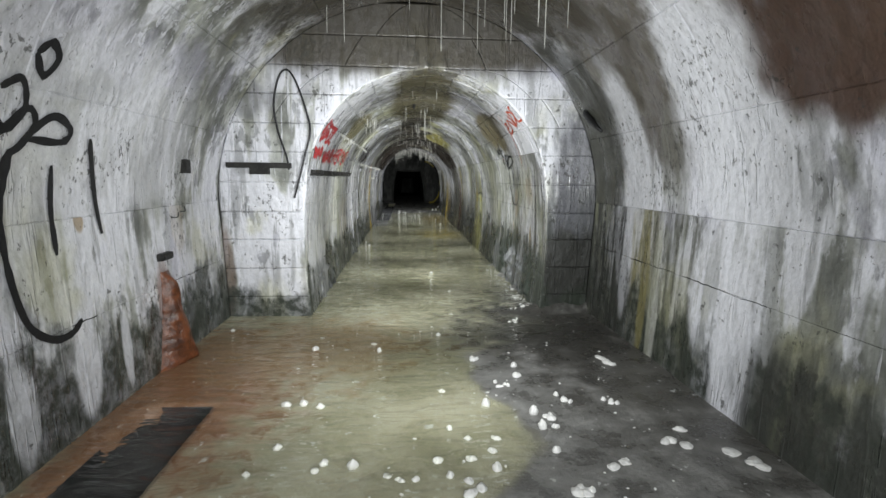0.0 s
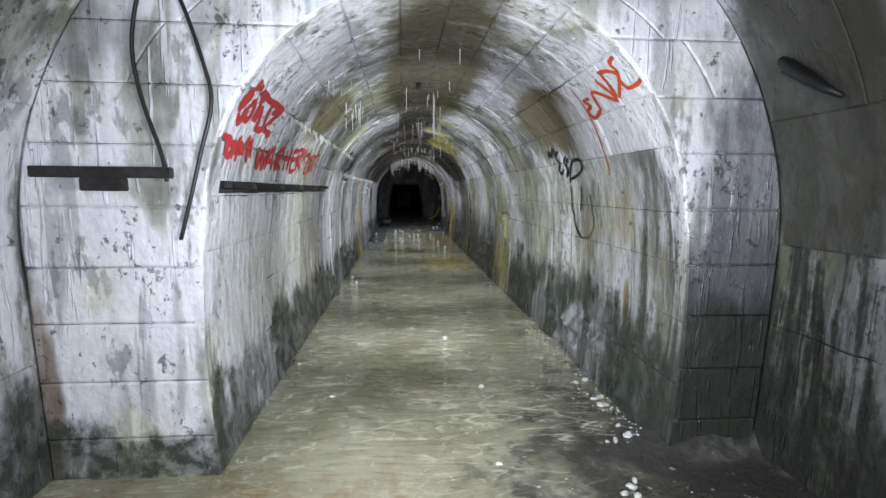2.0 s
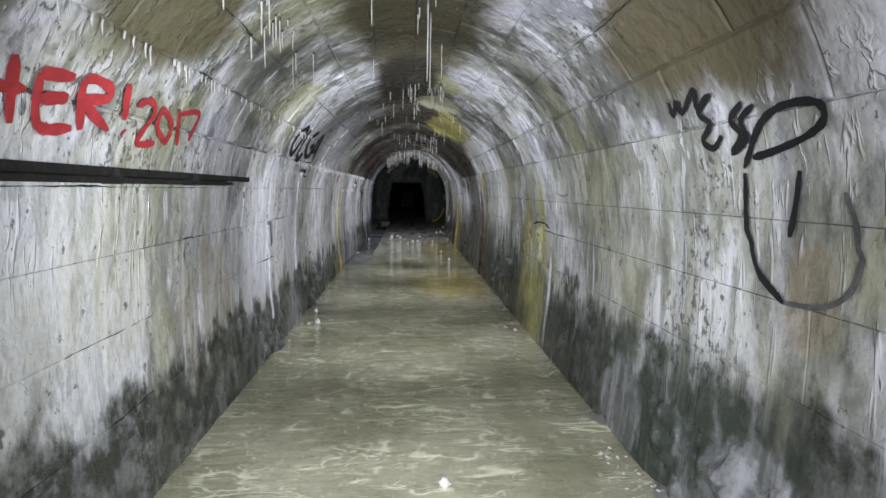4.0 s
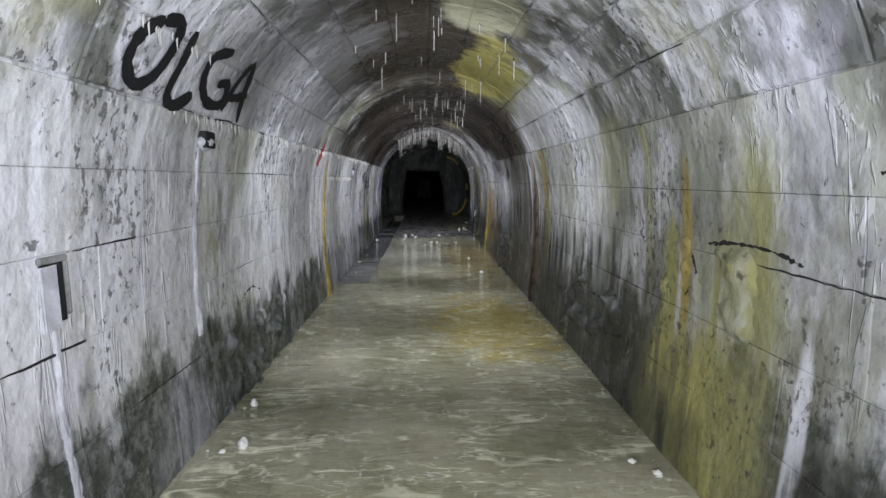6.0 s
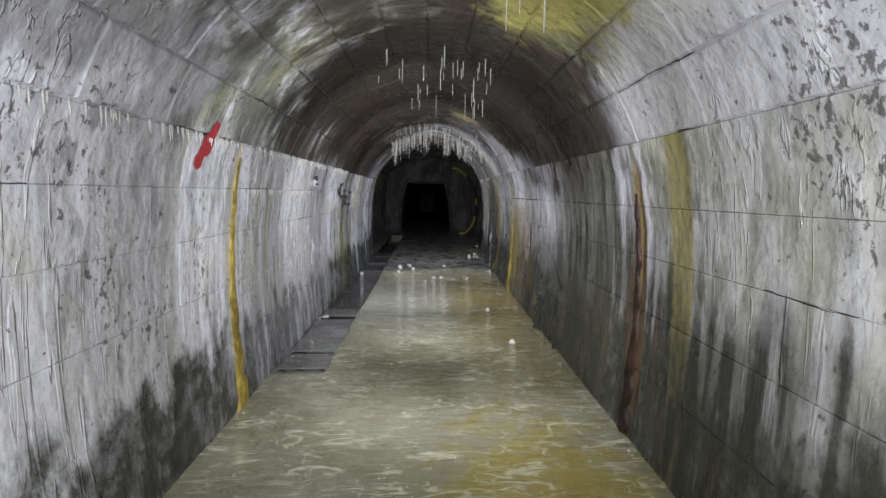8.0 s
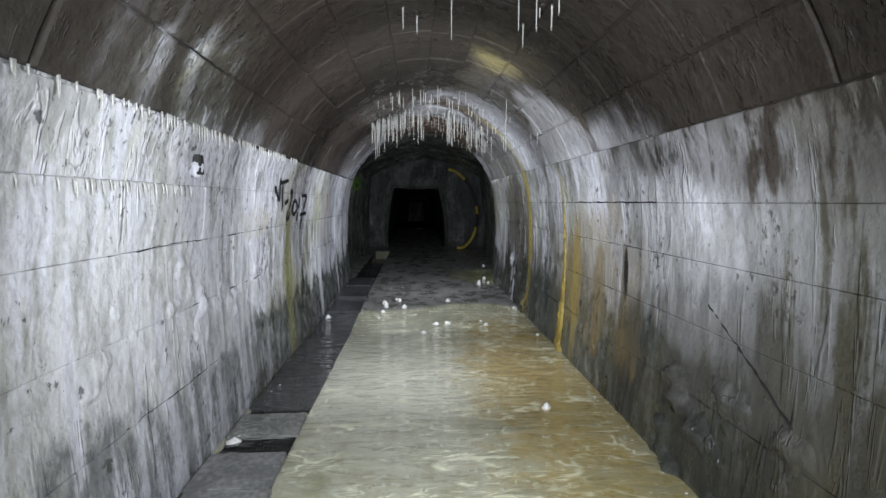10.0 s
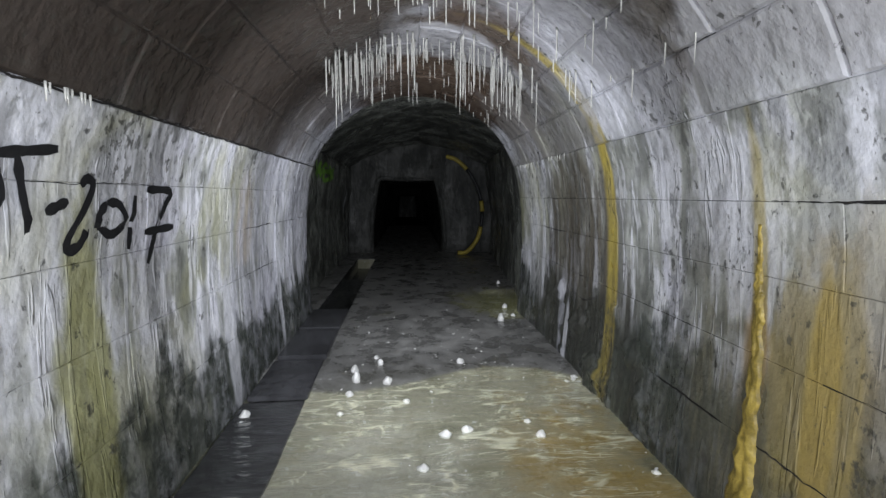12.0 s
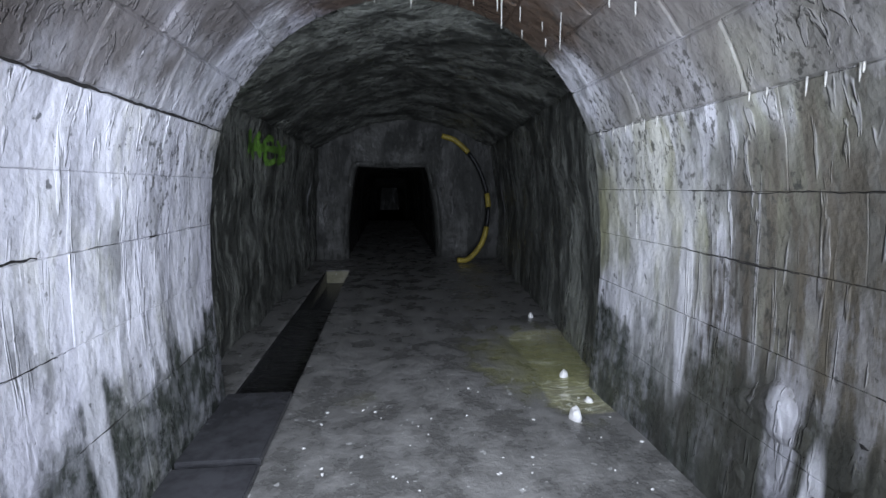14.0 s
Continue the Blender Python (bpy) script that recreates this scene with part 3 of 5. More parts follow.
DARK_RUST = plain("dark_rust_run", (0.05, 0.021, 0.009), 0.5, grain=12.0, spread=0.8, depth=0.015)
JOINT_DARK = plain("joint_dark", (0.018, 0.016, 0.014), 0.9, spread=0.5)
DARK_SLAB = plain("dark_wet_slab", (0.07, 0.07, 0.075), 0.26, grain=9.0, spread=0.45, depth=0.004)
SLAB = plain("grey_concrete_slab", (0.26, 0.26, 0.25), 0.7, spread=0.5)
YELLOW_PLASTIC = plain("yellow_hose_plastic", (0.42, 0.33, 0.05), 0.55, spread=0.5)
CHANNEL_BED = plain("dark_channel_bed", (0.04, 0.04, 0.042), 0.25, grain=12.0)
OCHRE_FLOW = plain("ochre_flowstone", (0.46, 0.34, 0.07), 0.35, grain=20.0, spread=0.6, depth=0.015)
LIME_FLOW = plain("white_flowstone", (0.64, 0.64, 0.68), 0.4, grain=16.0, spread=0.35, depth=0.012)
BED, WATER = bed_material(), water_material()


# ---- mesh helpers ----
def mesh_object(name, bm, material, smooth=False):
    data = bpy.data.meshes.new(name)
    bm.normal_update()
    for f in bm.faces:
        f.smooth = smooth
    bm.to_mesh(data)
    bm.free()
    data.materials.append(material)
    return new(name, data)


def part(name, bm, material, parent, label="", smooth=False):
    ob = mesh_object(name, bm, material, smooth)
    ob.parent = parent
    if label:
        tagged(ob, label)
    return ob


def box(bm, x0, x1, y0, y1, z0, z1, bevel=0.0):
    m = Matrix.Translation(((x0 + x1) / 2, (y0 + y1) / 2, (z0 + z1) / 2)) @ Matrix.Diagonal((x1 - x0, y1 - y0, z1 - z0, 1))
    made = bmesh.ops.create_cube(bm, size=1, matrix=m)
    if bevel:
        edges = list({e for v in made["verts"] for e in v.link_edges})
        bmesh.ops.bevel(bm, geom=edges, offset=bevel, segments=2, affect="EDGES")


def tube(bm, pts, radius, sides=7):
    """A round tube along points; radius may be a list."""
    pts = [Vector(p) for p in pts]
    rad = radius if isinstance(radius, (list, tuple)) else [radius] * len(pts)
    rings = []
    for i, p in enumerate(pts):
        d = (pts[min(i + 1, len(pts) - 1)] - pts[max(i - 1, 0)]).normalized()
        side = d.orthogonal().normalized() if not rings else (last - d * last.dot(d)).normalized()
        last = side
        up = d.cross(side)
        rings.append([bm.verts.new(p + (side * math.cos(k * math.tau / sides) + up * math.sin(k * math.tau / sides)) * rad[i]) for k in range(sides)])
    for a, b in zip(rings, rings[1:]):
        for k in range(sides):
            bm.faces.new((a[k], a[(k + 1) % sides], b[(k + 1) % sides], b[k]))
    bm.faces.new(rings[0][::-1])
    bm.faces.new(rings[-1])


def curve_through(pts, steps=8):
    """Points of a smooth curve through pts."""
    p = [Vector(q) for q in pts]
    p = [p[0] * 2 - p[1]] + p + [p[-1] * 2 - p[-2]]
    out = []
    for i in range(1, len(p) - 2):
        a, b, c, d = p[i - 1:i + 3]
        for k in range(steps):
            t = k / steps
            out.append(0.5 * (2 * b + (c - a) * t + (2 * a - 5 * b + 4 * c - d) * t * t + (3 * b - a - 3 * c + d) * t ** 3))
    return out + [p[-2]]


# ---- shape of the tunnel ----
SPRING, RADIUS, BEGIN, END = 1.45, 1.40, 7.665, 26.6
C_X, C_SPRING, C_RADIUS, C_BACK = -0.18, 1.35, 2.20, -5.0


def tunnel_at(s):
    """A point (x, z) of the tunnel's half profile: s runs up the wall to the spring, then round the vault to the crown."""
    if s <= SPRING:
        return 1.375 + 0.045 * math.sin(math.pi * min(max(s, 0), 1.6) / 1.6) + 0.018 * s, s
    a = min((s - SPRING) / RADIUS, math.pi / 2)
    return RADIUS * math.cos(a) + (0.001 if a < 0.01 else 0), SPRING + RADIUS * math.sin(a)


def chamber_at(s):
    if s <= C_SPRING:
        return C_RADIUS - 0.06 * (1 - s / C_SPRING), s
    a = min((s - C_SPRING) / C_RADIUS, math.pi / 2)
    return C_RADIUS * math.cos(a), C_SPRING + C_RADIUS * math.sin(a)


def roof(x, y):
    """Height of the vault over a place."""
    if y < BEGIN:
        return C_SPRING + math.sqrt(max(C_RADIUS ** 2 - (x - C_X) ** 2, 0.0))
    return SPRING + math.sqrt(max(RADIUS ** 2 - x ** 2, 0.0))


def block(bm, at, cx, side, s0, s1, y0, y1, gap=0.004, proud=0.0, deep=0.05, cuts=3, edge=0.010):
    """One lining block: a curved front with rounded-off edges, standing proud of the bed joints."""
    rows = []
    for k, (inset, d) in enumerate(((gap, -deep), (gap, proud - edge * 0.7), (gap + edge, proud))):
        ring = []
        sa, sb, ya, yb = s0 + inset, s1 - inset, y0 + inset, y1 - inset
        outline = [(sa, ya), (sa, yb)] + [(sa + (sb - sa) * i / cuts, yb) for i in range(1, cuts + 1)] + [(sb, ya)] + [(sa + (sb - sa) * i / cuts, ya) for i in range(cuts - 1, 0, -1)]
        for s, y in outline:
            x, z = at(s)
            x2, z2 = at(s + 0.01)
            t = Vector((x2 - x, z2 - z))
            t = t.normalized() if t.length > 1e-6 else Vector((-1, 0))
            inward = Vector((-t.y, t.x))
            px, pz = x + inward.x * d, z + inward.y * d
            ring.append(bm.verts.new((cx + side * px, y, pz)))
        rows.append(ring)
    n = len(rows[0])
    for a, b in zip(rows, rows[1:]):
        for i in range(n):
            f = (a[i], a[(i + 1) % n], b[(i + 1) % n], b[i])
            bm.faces.new(f if side < 0 else f[::-1])
    r = rows[-1]
    near = [r[0]] + [r[n - i] for i in range(1, cuts)] + [r[cuts + 2]]
    far = [r[1]] + [r[1 + i] for i in range(1, cuts)] + [r[cuts + 1]]
    for i in range(cuts):
        f = (near[i], far[i], far[i + 1], near[i + 1])
        bm.faces.new(f if side < 0 else f[::-1])


def shell(name, at, cx, side, s0, s1, y0, y1, inner, outer, material, cuts=12):
    """The solid lining behind the blocks, as thick as outer - inner."""
    bm = bmesh.new()
    rings = []
    for d in (inner, outer):
        for y in (y0, y1):
            ring = []
            for i in range(cuts + 1):
                s = s0 + (s1 - s0) * i / cuts
                x, z = at(s)
                x2, z2 = at(s + 0.01)
                t = Vector((x2 - x, z2 - z))
                t = t.normalized() if t.length > 1e-6 else Vector((-1, 0))
                ring.append(bm.verts.new((cx + side * (x + t.y * d), y, z - t.x * d)))
            rings.append(ring)
    a, b, c, d = rings
    for i in range(cuts):
        bm.faces.new((a[i], a[i + 1], b[i + 1], b[i]))
        bm.faces.new((c[i], d[i], d[i + 1], c[i + 1]))
        bm.faces.new((a[i], c[i], c[i + 1], a[i + 1]))
        bm.faces.new((b[i], b[i + 1], d[i + 1], d[i]))
    bm.faces.new((a[0], b[0], d[0], c[0]))
    bm.faces.new((a[-1], c[-1], d[-1], b[-1]))
    bmesh.ops.recalc_face_normals(bm, faces=bm.faces)
    return mesh_object(name, bm, material)


def crown_length(radius, spring):
    return spring + radius * math.pi / 2


TOP = 1.95
VAULT_TOP = crown_length(RADIUS, SPRING)
wall_left = tagged(shell("wall_left", tunnel_at, 0, -1, -0.25, TOP, BEGIN + 0.02, END, 0.018, 0.30, LEFT), "lime-streaked grey concrete block tunnel wall", "wall", kind="structure")
wall_right = tagged(shell("wall_right", tunnel_at, 0, 1, -0.25, TOP, BEGIN + 0.02, END, 0.018, 0.30, RIGHT), "grey concrete block tunnel wall with ochre runs", "wall", kind="structure")

# the vault, with its blocks in the one mesh
rng = random.Random(5)
bm = bmesh.new()
for side in (-1, 1):
    levels = [TOP, 2.28, 2.62, 2.98, 3.33, VAULT_TOP]
    for r, (s0, s1) in enumerate(zip(levels, levels[1:])):
        y = BEGIN + 0.004 - rng.uniform(0, 0.3)
        while y < END:
            y1 = min(y + rng.uniform(0.55, 1.05), END)
            if END - y1 < 0.35:
                y1 = END
            block(bm, tunnel_at, 0, side, s0, s1 + (0.003 if r == 4 else 0), max(y, BEGIN + 0.004), y1, 0.004, rng.uniform(-0.004, 0.010), cuts=3)
            y = y1
ceiling = tagged(mesh_object("ceiling", bm, VAULT), "barrel vault of stained concrete blocks", "ceiling", kind="structure")
tagged(shell("ceiling_backing_left", tunnel_at, 0, -1, TOP, VAULT_TOP, BEGIN + 0.02, END, 0.018, 0.30, VAULT), "concrete behind the vault", "ceiling", kind="structure")
tagged(shell("ceiling_backing_right", tunnel_at, 0, 1, TOP, VAULT_TOP, BEGIN + 0.02, END, 0.018, 0.30, VAULT), "concrete behind the vault", "ceiling", kind="structure")

# the wide chamber at the start
C_TOP = crown_length(C_RADIUS, C_SPRING)
wall_chamber_left = tagged(shell("wall_chamber_left", chamber_at, C_X, -1, -0.25, C_SPRING, C_BACK, BEGIN + 0.3, 0.012, 0.35, CHAMBER), "stained pale concrete chamber wall", "wall", kind="structure")
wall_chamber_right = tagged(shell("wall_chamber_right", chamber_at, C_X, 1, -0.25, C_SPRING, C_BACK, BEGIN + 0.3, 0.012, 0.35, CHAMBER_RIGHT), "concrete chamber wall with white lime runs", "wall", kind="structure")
for side, word in ((-1, "left"), (1, "right")):
    tagged(shell("ceiling_chamber_" + word, chamber_at, C_X, side, C_SPRING, C_TOP, C_BACK, BEGIN + 0.3, 0.012, 0.35, CHAMBER_VAULT, 20), "damp brown and white concrete chamber vault", "ceiling", kind="structure")
bm = bmesh.new()
for side in (-1, 1):
    levels = [C_SPRING, 2.1, 2.9, 3.8, C_TOP]
    for r, (s0, s1) in enumerate(zip(levels, levels[1:])):
        y = C_BACK
        while y < BEGIN:
            y1 = min(y + rng.uniform(1.4, 2.4), BEGIN)
            y1 = BEGIN if BEGIN - y1 < 0.6 else y1
            block(bm, chamber_at, C_X, side, s0, s1 + (0.003 if r == 3 else 0), y, y1, 0.002, rng.uniform(-0.003, 0.004), cuts=7, edge=0.006)
            y = y1
tagged(mesh_object("ceiling_chamber", bm, CHAMBER_VAULT), "cast concrete chamber vault, brown with damp", "ceiling", kind="structure")
bm = bmesh.new()
box(bm, C_X - 2.6, C_X + 2.6, C_BACK - 0.3, C_BACK, -0.25, 4.0)
tagged(mesh_object("wall_back", bm, CHAMBER), "plain concrete end wall of the chamber", "wall", kind="structure")


# the wall between chamber and tunnel
def inner_x(z):
    return tunnel_at(z)[0] if z <= SPRING else math.sqrt(max(RADIUS ** 2 - (z - SPRING) ** 2, 0))


def outer_x(z):
    return chamber_at(z)[0] if z <= C_SPRING else math.sqrt(max(C_RADIUS ** 2 - (z - C_SPRING) ** 2, 0))


def portal_piece(bm, xa, xb, z0, z1, front, back, inset, edge=0.012, cuts=6):
    """A wall block between two curved ends, xa(z) and xb(z)."""
    rings = []
    for i, y in ((inset, back), (inset, front + edge * 0.7), (inset + edge, front)):
        up = [z0 + i + (z1 - z0 - 2 * i) * k / cuts for k in range(cuts + 1)]
        rings.append([bm.verts.new(p) for p in [(xb(z) - i, y, z) for z in up] + [(xa(z) + i, y, z) for z in up[::-1]]])
    n = len(rings[0])
    for a, b in zip(rings, rings[1:]):
        for k in range(n):
            bm.faces.new((a[k], a[(k + 1) % n], b[(k + 1) % n], b[k]))
    r = rings[-1]
    for k in range(cuts):
        bm.faces.new((r[k], r[k + 1], r[n - 2 - k], r[n - 1 - k]))


def mouth_x(z):
    return inner_x(z) if z < SPRING + RADIUS else 0.0


PORTAL_COURSES = [-0.2, 0.22, 0.56, 0.9, 1.22, 1.56, 1.9, 2.22, 2.54, 2.85, 3.18, 3.53]
bm = bmesh.new()
for z0, z1 in zip(PORTAL_COURSES, PORTAL_COURSES[1:]):
    portal_piece(bm, lambda z: C_X - outer_x(z) - 0.01, lambda z: -mouth_x(z) - (0.035 if mouth_x(z) > 0.05 else 0.0), z0, z1, BEGIN + 0.04, BEGIN + 0.28, 0.0, 0.0001)
    portal_piece(bm, lambda z: mouth_x(z) + (0.035 if mouth_x(z) > 0.05 else 0.0), lambda z: C_X + outer_x(z) + 0.01, z0, z1, BEGIN + 0.04, BEGIN + 0.28, 0.0, 0.0001)
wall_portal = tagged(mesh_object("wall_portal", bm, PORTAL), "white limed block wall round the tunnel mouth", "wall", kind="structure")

# beyond the tunnel: an unlined widening, then a lower heading
def rock_sheet(name, fn, nu, nv, amount, thick, material):
    bm = bmesh.new()
    grid = []
    for i in range(nu + 1):
        row = []
        for j in range(nv + 1):
            p, nrm = fn(i / nu, j / nv)
            p, nrm = Vector(p), Vector(nrm)
            d = noise.fractal(p * 1.3, 1.0, 2.0, 4) * amount + noise.noise(p * 6.0) * amount * 0.25
            row.append(bm.verts.new(p + nrm * d))
        grid.append(row)
    for i in range(nu):
        for j in range(nv):
            bm.faces.new((grid[i][j], grid[i + 1][j], grid[i + 1][j + 1], grid[i][j + 1]))
    ob = mesh_object(name, bm, material, True)
    mod = ob.modifiers.new("thickness", "SOLIDIFY")
    mod.thickness, mod.offset = thick, 0
    return ob


ROCK_END = 33.75
tagged(rock_sheet("wall_rock_left", lambda u, v: ((-1.74 + 0.25 * max(v - 0.5, 0), 26.35 + u * (ROCK_END - 26.35), -0.2 + 2.5 * v), (1, 0, 0)), 60, 22, 0.07, 0.1, ROCK), "dark damp rough rock wall", "wall", kind="structure")
tagged(rock_sheet("wall_rock_right", lambda u, v: ((1.55 + 0.70 * u - 0.35 * max(v - 0.5, 0), 26.35 + u * (ROCK_END - 26.35), -0.2 + 2.6 * v), (-1, 0, 0)), 60, 22, 0.05, 0.1, ROCK), "dark damp rough rock wall", "wall", kind="structure")
tagged(rock_sheet("ceiling_rock", lambda u, v: ((-1.85 + 4.2 * v, 26.35 + u * (ROCK_END - 26.35), 2.25 + 0.75 * math.sin(math.pi * v)), (0, 0, -1)), 60, 30, 0.07, 0.1, ROCK), "dark damp rock roof", "ceiling", kind="structure")


def heading_face(u, v):
    a = math.pi * u
    x, z = -0.1 - 1.0 * math.cos(a), (-0.2 if u in (0.0, 1.0) else 0) + 2.02 * min(1.0, 1.6 * math.sin(a))
    ox, oz = -0.1 - 2.6 * math.cos(a), 3.3 * min(1.0, 1.6 * math.sin(a)) + (-0.2 if u in (0.0, 1.0) else 0)
    return (x + (ox - x) * v, ROCK_END - 0.1 - 0.25 * v, z + (oz - z) * v), (0, -1, 0)


tagged(rock_sheet("wall_heading", heading_face, 48, 14, 0.06, 0.1, SHADED_ROCK), "rock face round a low heading, shade in its colour", "wall", kind="structure")


def heading_tube(u, v):
    a = math.pi * v
    s = 1.0 - 0.22 * min(1.0, max(0.0, (u - 0.45) * 12))
    return (-0.1 - 1.02 * s * math.cos(a), ROCK_END - 0.15 + 30.0 * u, 2.04 * s * min(1.0, 1.6 * math.sin(a)) - (0.2 if v in (0.0, 1.0) else 0)), (0.7 * math.cos(a), 0, -0.7 * math.sin(a))


tagged(rock_sheet("wall_heading_inside", heading_tube, 60, 30, 0.06, 0.1, SHADED_ROCK), "rock sides of the heading, shade in their colour", "wall", kind="structure")
# end wall set far back so that it stays dark
bm = bmesh.new()
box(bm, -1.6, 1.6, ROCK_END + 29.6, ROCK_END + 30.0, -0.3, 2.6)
tagged(mesh_object("wall_end", bm, SHADED_ROCK), "rock at the heading's end, shade in its colour", "wall", kind="structure")

# ---- floor and water ----
GUTTER = (-1.34, -0.92, 18.3, 32.15)
TRENCH = (-2.10, -1.64, 2.6, 5.35)


def ground(x, y):
    p = Vector((x, y, 0.0))
    n = noise.fractal(p * 0.9, 1.0, 2.0, 4)
    h = -0.045 + 0.016 * n
    if y < BEGIN + 0.8:
        edge = x - (0.35 + 0.25 * math.sin(y * 1.1) + 0.5 * max(0.0, 2.0 - y))
        w = min(1.0, max(0.0, (BEGIN + 0.8 - y) / 0.9))
        h += 0.062 * w * min(1.0, max(0.0, edge / 1.3 + 0.5 + 0.35 * n))
    bar = min(1.0, max(0.0, (y - 23.9 - 0.25 * math.sin(x * 2.5)) / 0.35))
    h += 0.062 * bar
    if x > 0.9 and 26.05 < y < 28.15:
        h -= 0.05 * min(1.0, (x - 0.9) / 0.3) * min(1.0, (y - 26.05) / 0.3, (28.15 - y) / 0.3)
    if x > 1.15 and 7.6 < y < 11.0:
        h += 0.10 * (x - 1.15) * 4 * max(0.0, noise.noise(p * 2.5) + 0.4)
    return h


def floor_sheet():
    xs = sorted(set([round(-2.6 + 0.1 * i, 3) for i in range(53)] + [GUTTER[0] - 0.004, GUTTER[0], GUTTER[1], GUTTER[1] + 0.004, TRENCH[0] - 0.004, TRENCH[0], TRENCH[1], TRENCH[1] + 0.004]))
    ys = sorted(set([round(C_BACK - 0.3 + 0.125 * i, 3) for i in range(410)] + [GUTTER[2] - 0.004, GUTTER[2], GUTTER[3], GUTTER[3] + 0.004, TRENCH[2] - 0.004, TRENCH[2], TRENCH[3], TRENCH[3] + 0.004]))
    verts, faces = [], []
    for y in ys:
        for x in xs:
            z = ground(x, y)
            for a, b, c, d in (GUTTER, TRENCH):
                if a <= x <= b and c <= y <= d:
                    z = -0.22
            verts.append((x, y, z))
    w = len(xs)
    for j in range(len(ys) - 1):
        for i in range(w - 1):
            faces.append((j * w + i, j * w + i + 1, (j + 1) * w + i + 1, (j + 1) * w + i))
    data = bpy.data.meshes.new("floor")
    data.from_pydata(verts, [], faces)
    for p in data.polygons:
        p.use_smooth = True
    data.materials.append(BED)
    data.materials.append(CHANNEL_BED)
    # gutter and trench take the darker bed
    for p in data.polygons:
        x, y, z = p.center
        if z < -0.13 or (GUTTER[0] - 0.01 < x < GUTTER[1] + 0.01 and GUTTER[2] < y < GUTTER[3]):
            p.material_index = 1
    return new("floor", data)


tagged(floor_sheet(), "silty wet concrete tunnel floor with puddles", "floor", kind="structure")
bm = bmesh.new()
bmesh.ops.create_grid(bm, x_segments=8, y_segments=60, size=0.5, matrix=Matrix.Translation((0, 12.0, 0)) @ Matrix.Diagonal((5.0, 34.5, 1, 1)))
water = tagged(mesh_object("water", bm, WATER), "shallow murky rippled water over silt", "water", kind="structure")
water.visible_shadow = False

# ---- things ----
def on_tunnel(side, s, y, d=0.0):
    x, z = tunnel_at(s)
    x2, z2 = tunnel_at(s + 0.01)
    t = Vector((x2 - x, z2 - z)).normalized()
    return Vector((side * (x - t.y * d), y, z + t.x * d))


def on_chamber(side, s, y, d=0.0):
    x, z = chamber_at(s)
    x2, z2 = chamber_at(s + 0.01)
    t = Vector((x2 - x, z2 - z)).normalized()
    return Vector((C_X + side * (x - t.y * d), y, z + t.x * d))


def up_tunnel(z):
    return z if z <= SPRING else SPRING + RADIUS * math.asin(min(1.0, (z - SPRING) / RADIUS))


def up_chamber(z):
    return z if z <= C_SPRING else C_SPRING + C_RADIUS * math.asin(min(1.0, (z - C_SPRING) / C_RADIUS))


# paint: strokes that follow the wall
def paint(name, strokes, surface, width, material, label, raised=0.012, seed=1):
    """Spray paint: flat bands with rounded ends that lie on the wall's skin."""
    r = random.Random(seed)
    top = tagged(new(name), label, "graffiti")
    top.location = surface(*strokes[0][0], 0.0)
    for stroke in strokes:
        bm = bmesh.new()
        pts = curve_through([(a, b, 0) for a, b in stroke], 5) if len(stroke) > 2 else [Vector((*stroke[0], 0)).lerp(Vector((*stroke[1], 0)), i / 6) for i in range(7)]
        rows = []
        for i, p in enumerate(pts):
            d = pts[min(i + 1, len(pts) - 1)] - pts[max(i - 1, 0)]
            d = d.normalized() if d.length > 1e-6 else Vector((1, 0, 0))
            w = width * 0.5 * (0.55 if i in (0, len(pts) - 1) else 1.0) * r.uniform(0.8, 1.2)
            q = Vector((-d.y, d.x, 0)) * w
            rows.append([bm.verts.new(surface(e.x, e.y, raised + r.uniform(0, 0.0008)) - top.location) for e in (p - q, p, p + q)])
        for a, b in zip(rows, rows[1:]):
            for k in (0, 1):
                bm.faces.new((a[k], b[k], b[k + 1], a[k + 1]))
        bmesh.ops.recalc_face_normals(bm, faces=bm.faces)
        part("stroke", bm, material, top)
    return top


def left_skin(y, s, d):
    return on_tunnel(-1, s, y, d)


def right_skin(y, s, d):
    return on_tunnel(1, s, y, d)


def chamber_left_skin(y, z, d):
    return on_chamber(-1, up_chamber(z), y, d)


RED = "red spray-painted words running along the limed vault"
paint("graffiti", [[(7.71, 1.99), (7.734, 1.95)], [(7.728, 1.97), (7.846, 1.96)], [(7.787, 1.96), (7.81, 1.86)], [(7.846, 1.95), (7.822, 1.9), (7.858, 1.86), (7.899, 1.89), (7.887, 1.94), (7.846, 1.95)], [(7.928, 1.85), (7.916, 1.96), (7.952, 1.89), (7.976, 1.99), (8, 1.84)], [(8.04, 1.88), (8.02, 1.96), (8.1, 1.9), (8.13, 2.01), (8.22, 1.84)], [(8.19, 2.01), (8.27, 1.88)]], left_skin, 0.042, RED_PAINT, RED, seed=2)
paint("graffiti", [[(8.4, 1.97), (8.47, 1.82), (8.53, 1.95), (8.59, 1.82), (8.66, 1.98)], [(8.66, 1.81), (8.75, 1.99), (8.86, 1.82)], [(8.69, 1.88), (8.83, 1.89)], [(8.95, 1.81), (8.92, 1.98)], [(8.92, 1.97), (9.05, 2.01), (9.08, 1.96), (8.97, 1.89), (9.12, 1.83)]], left_skin, 0.048, RED_PAINT, RED, seed=3)
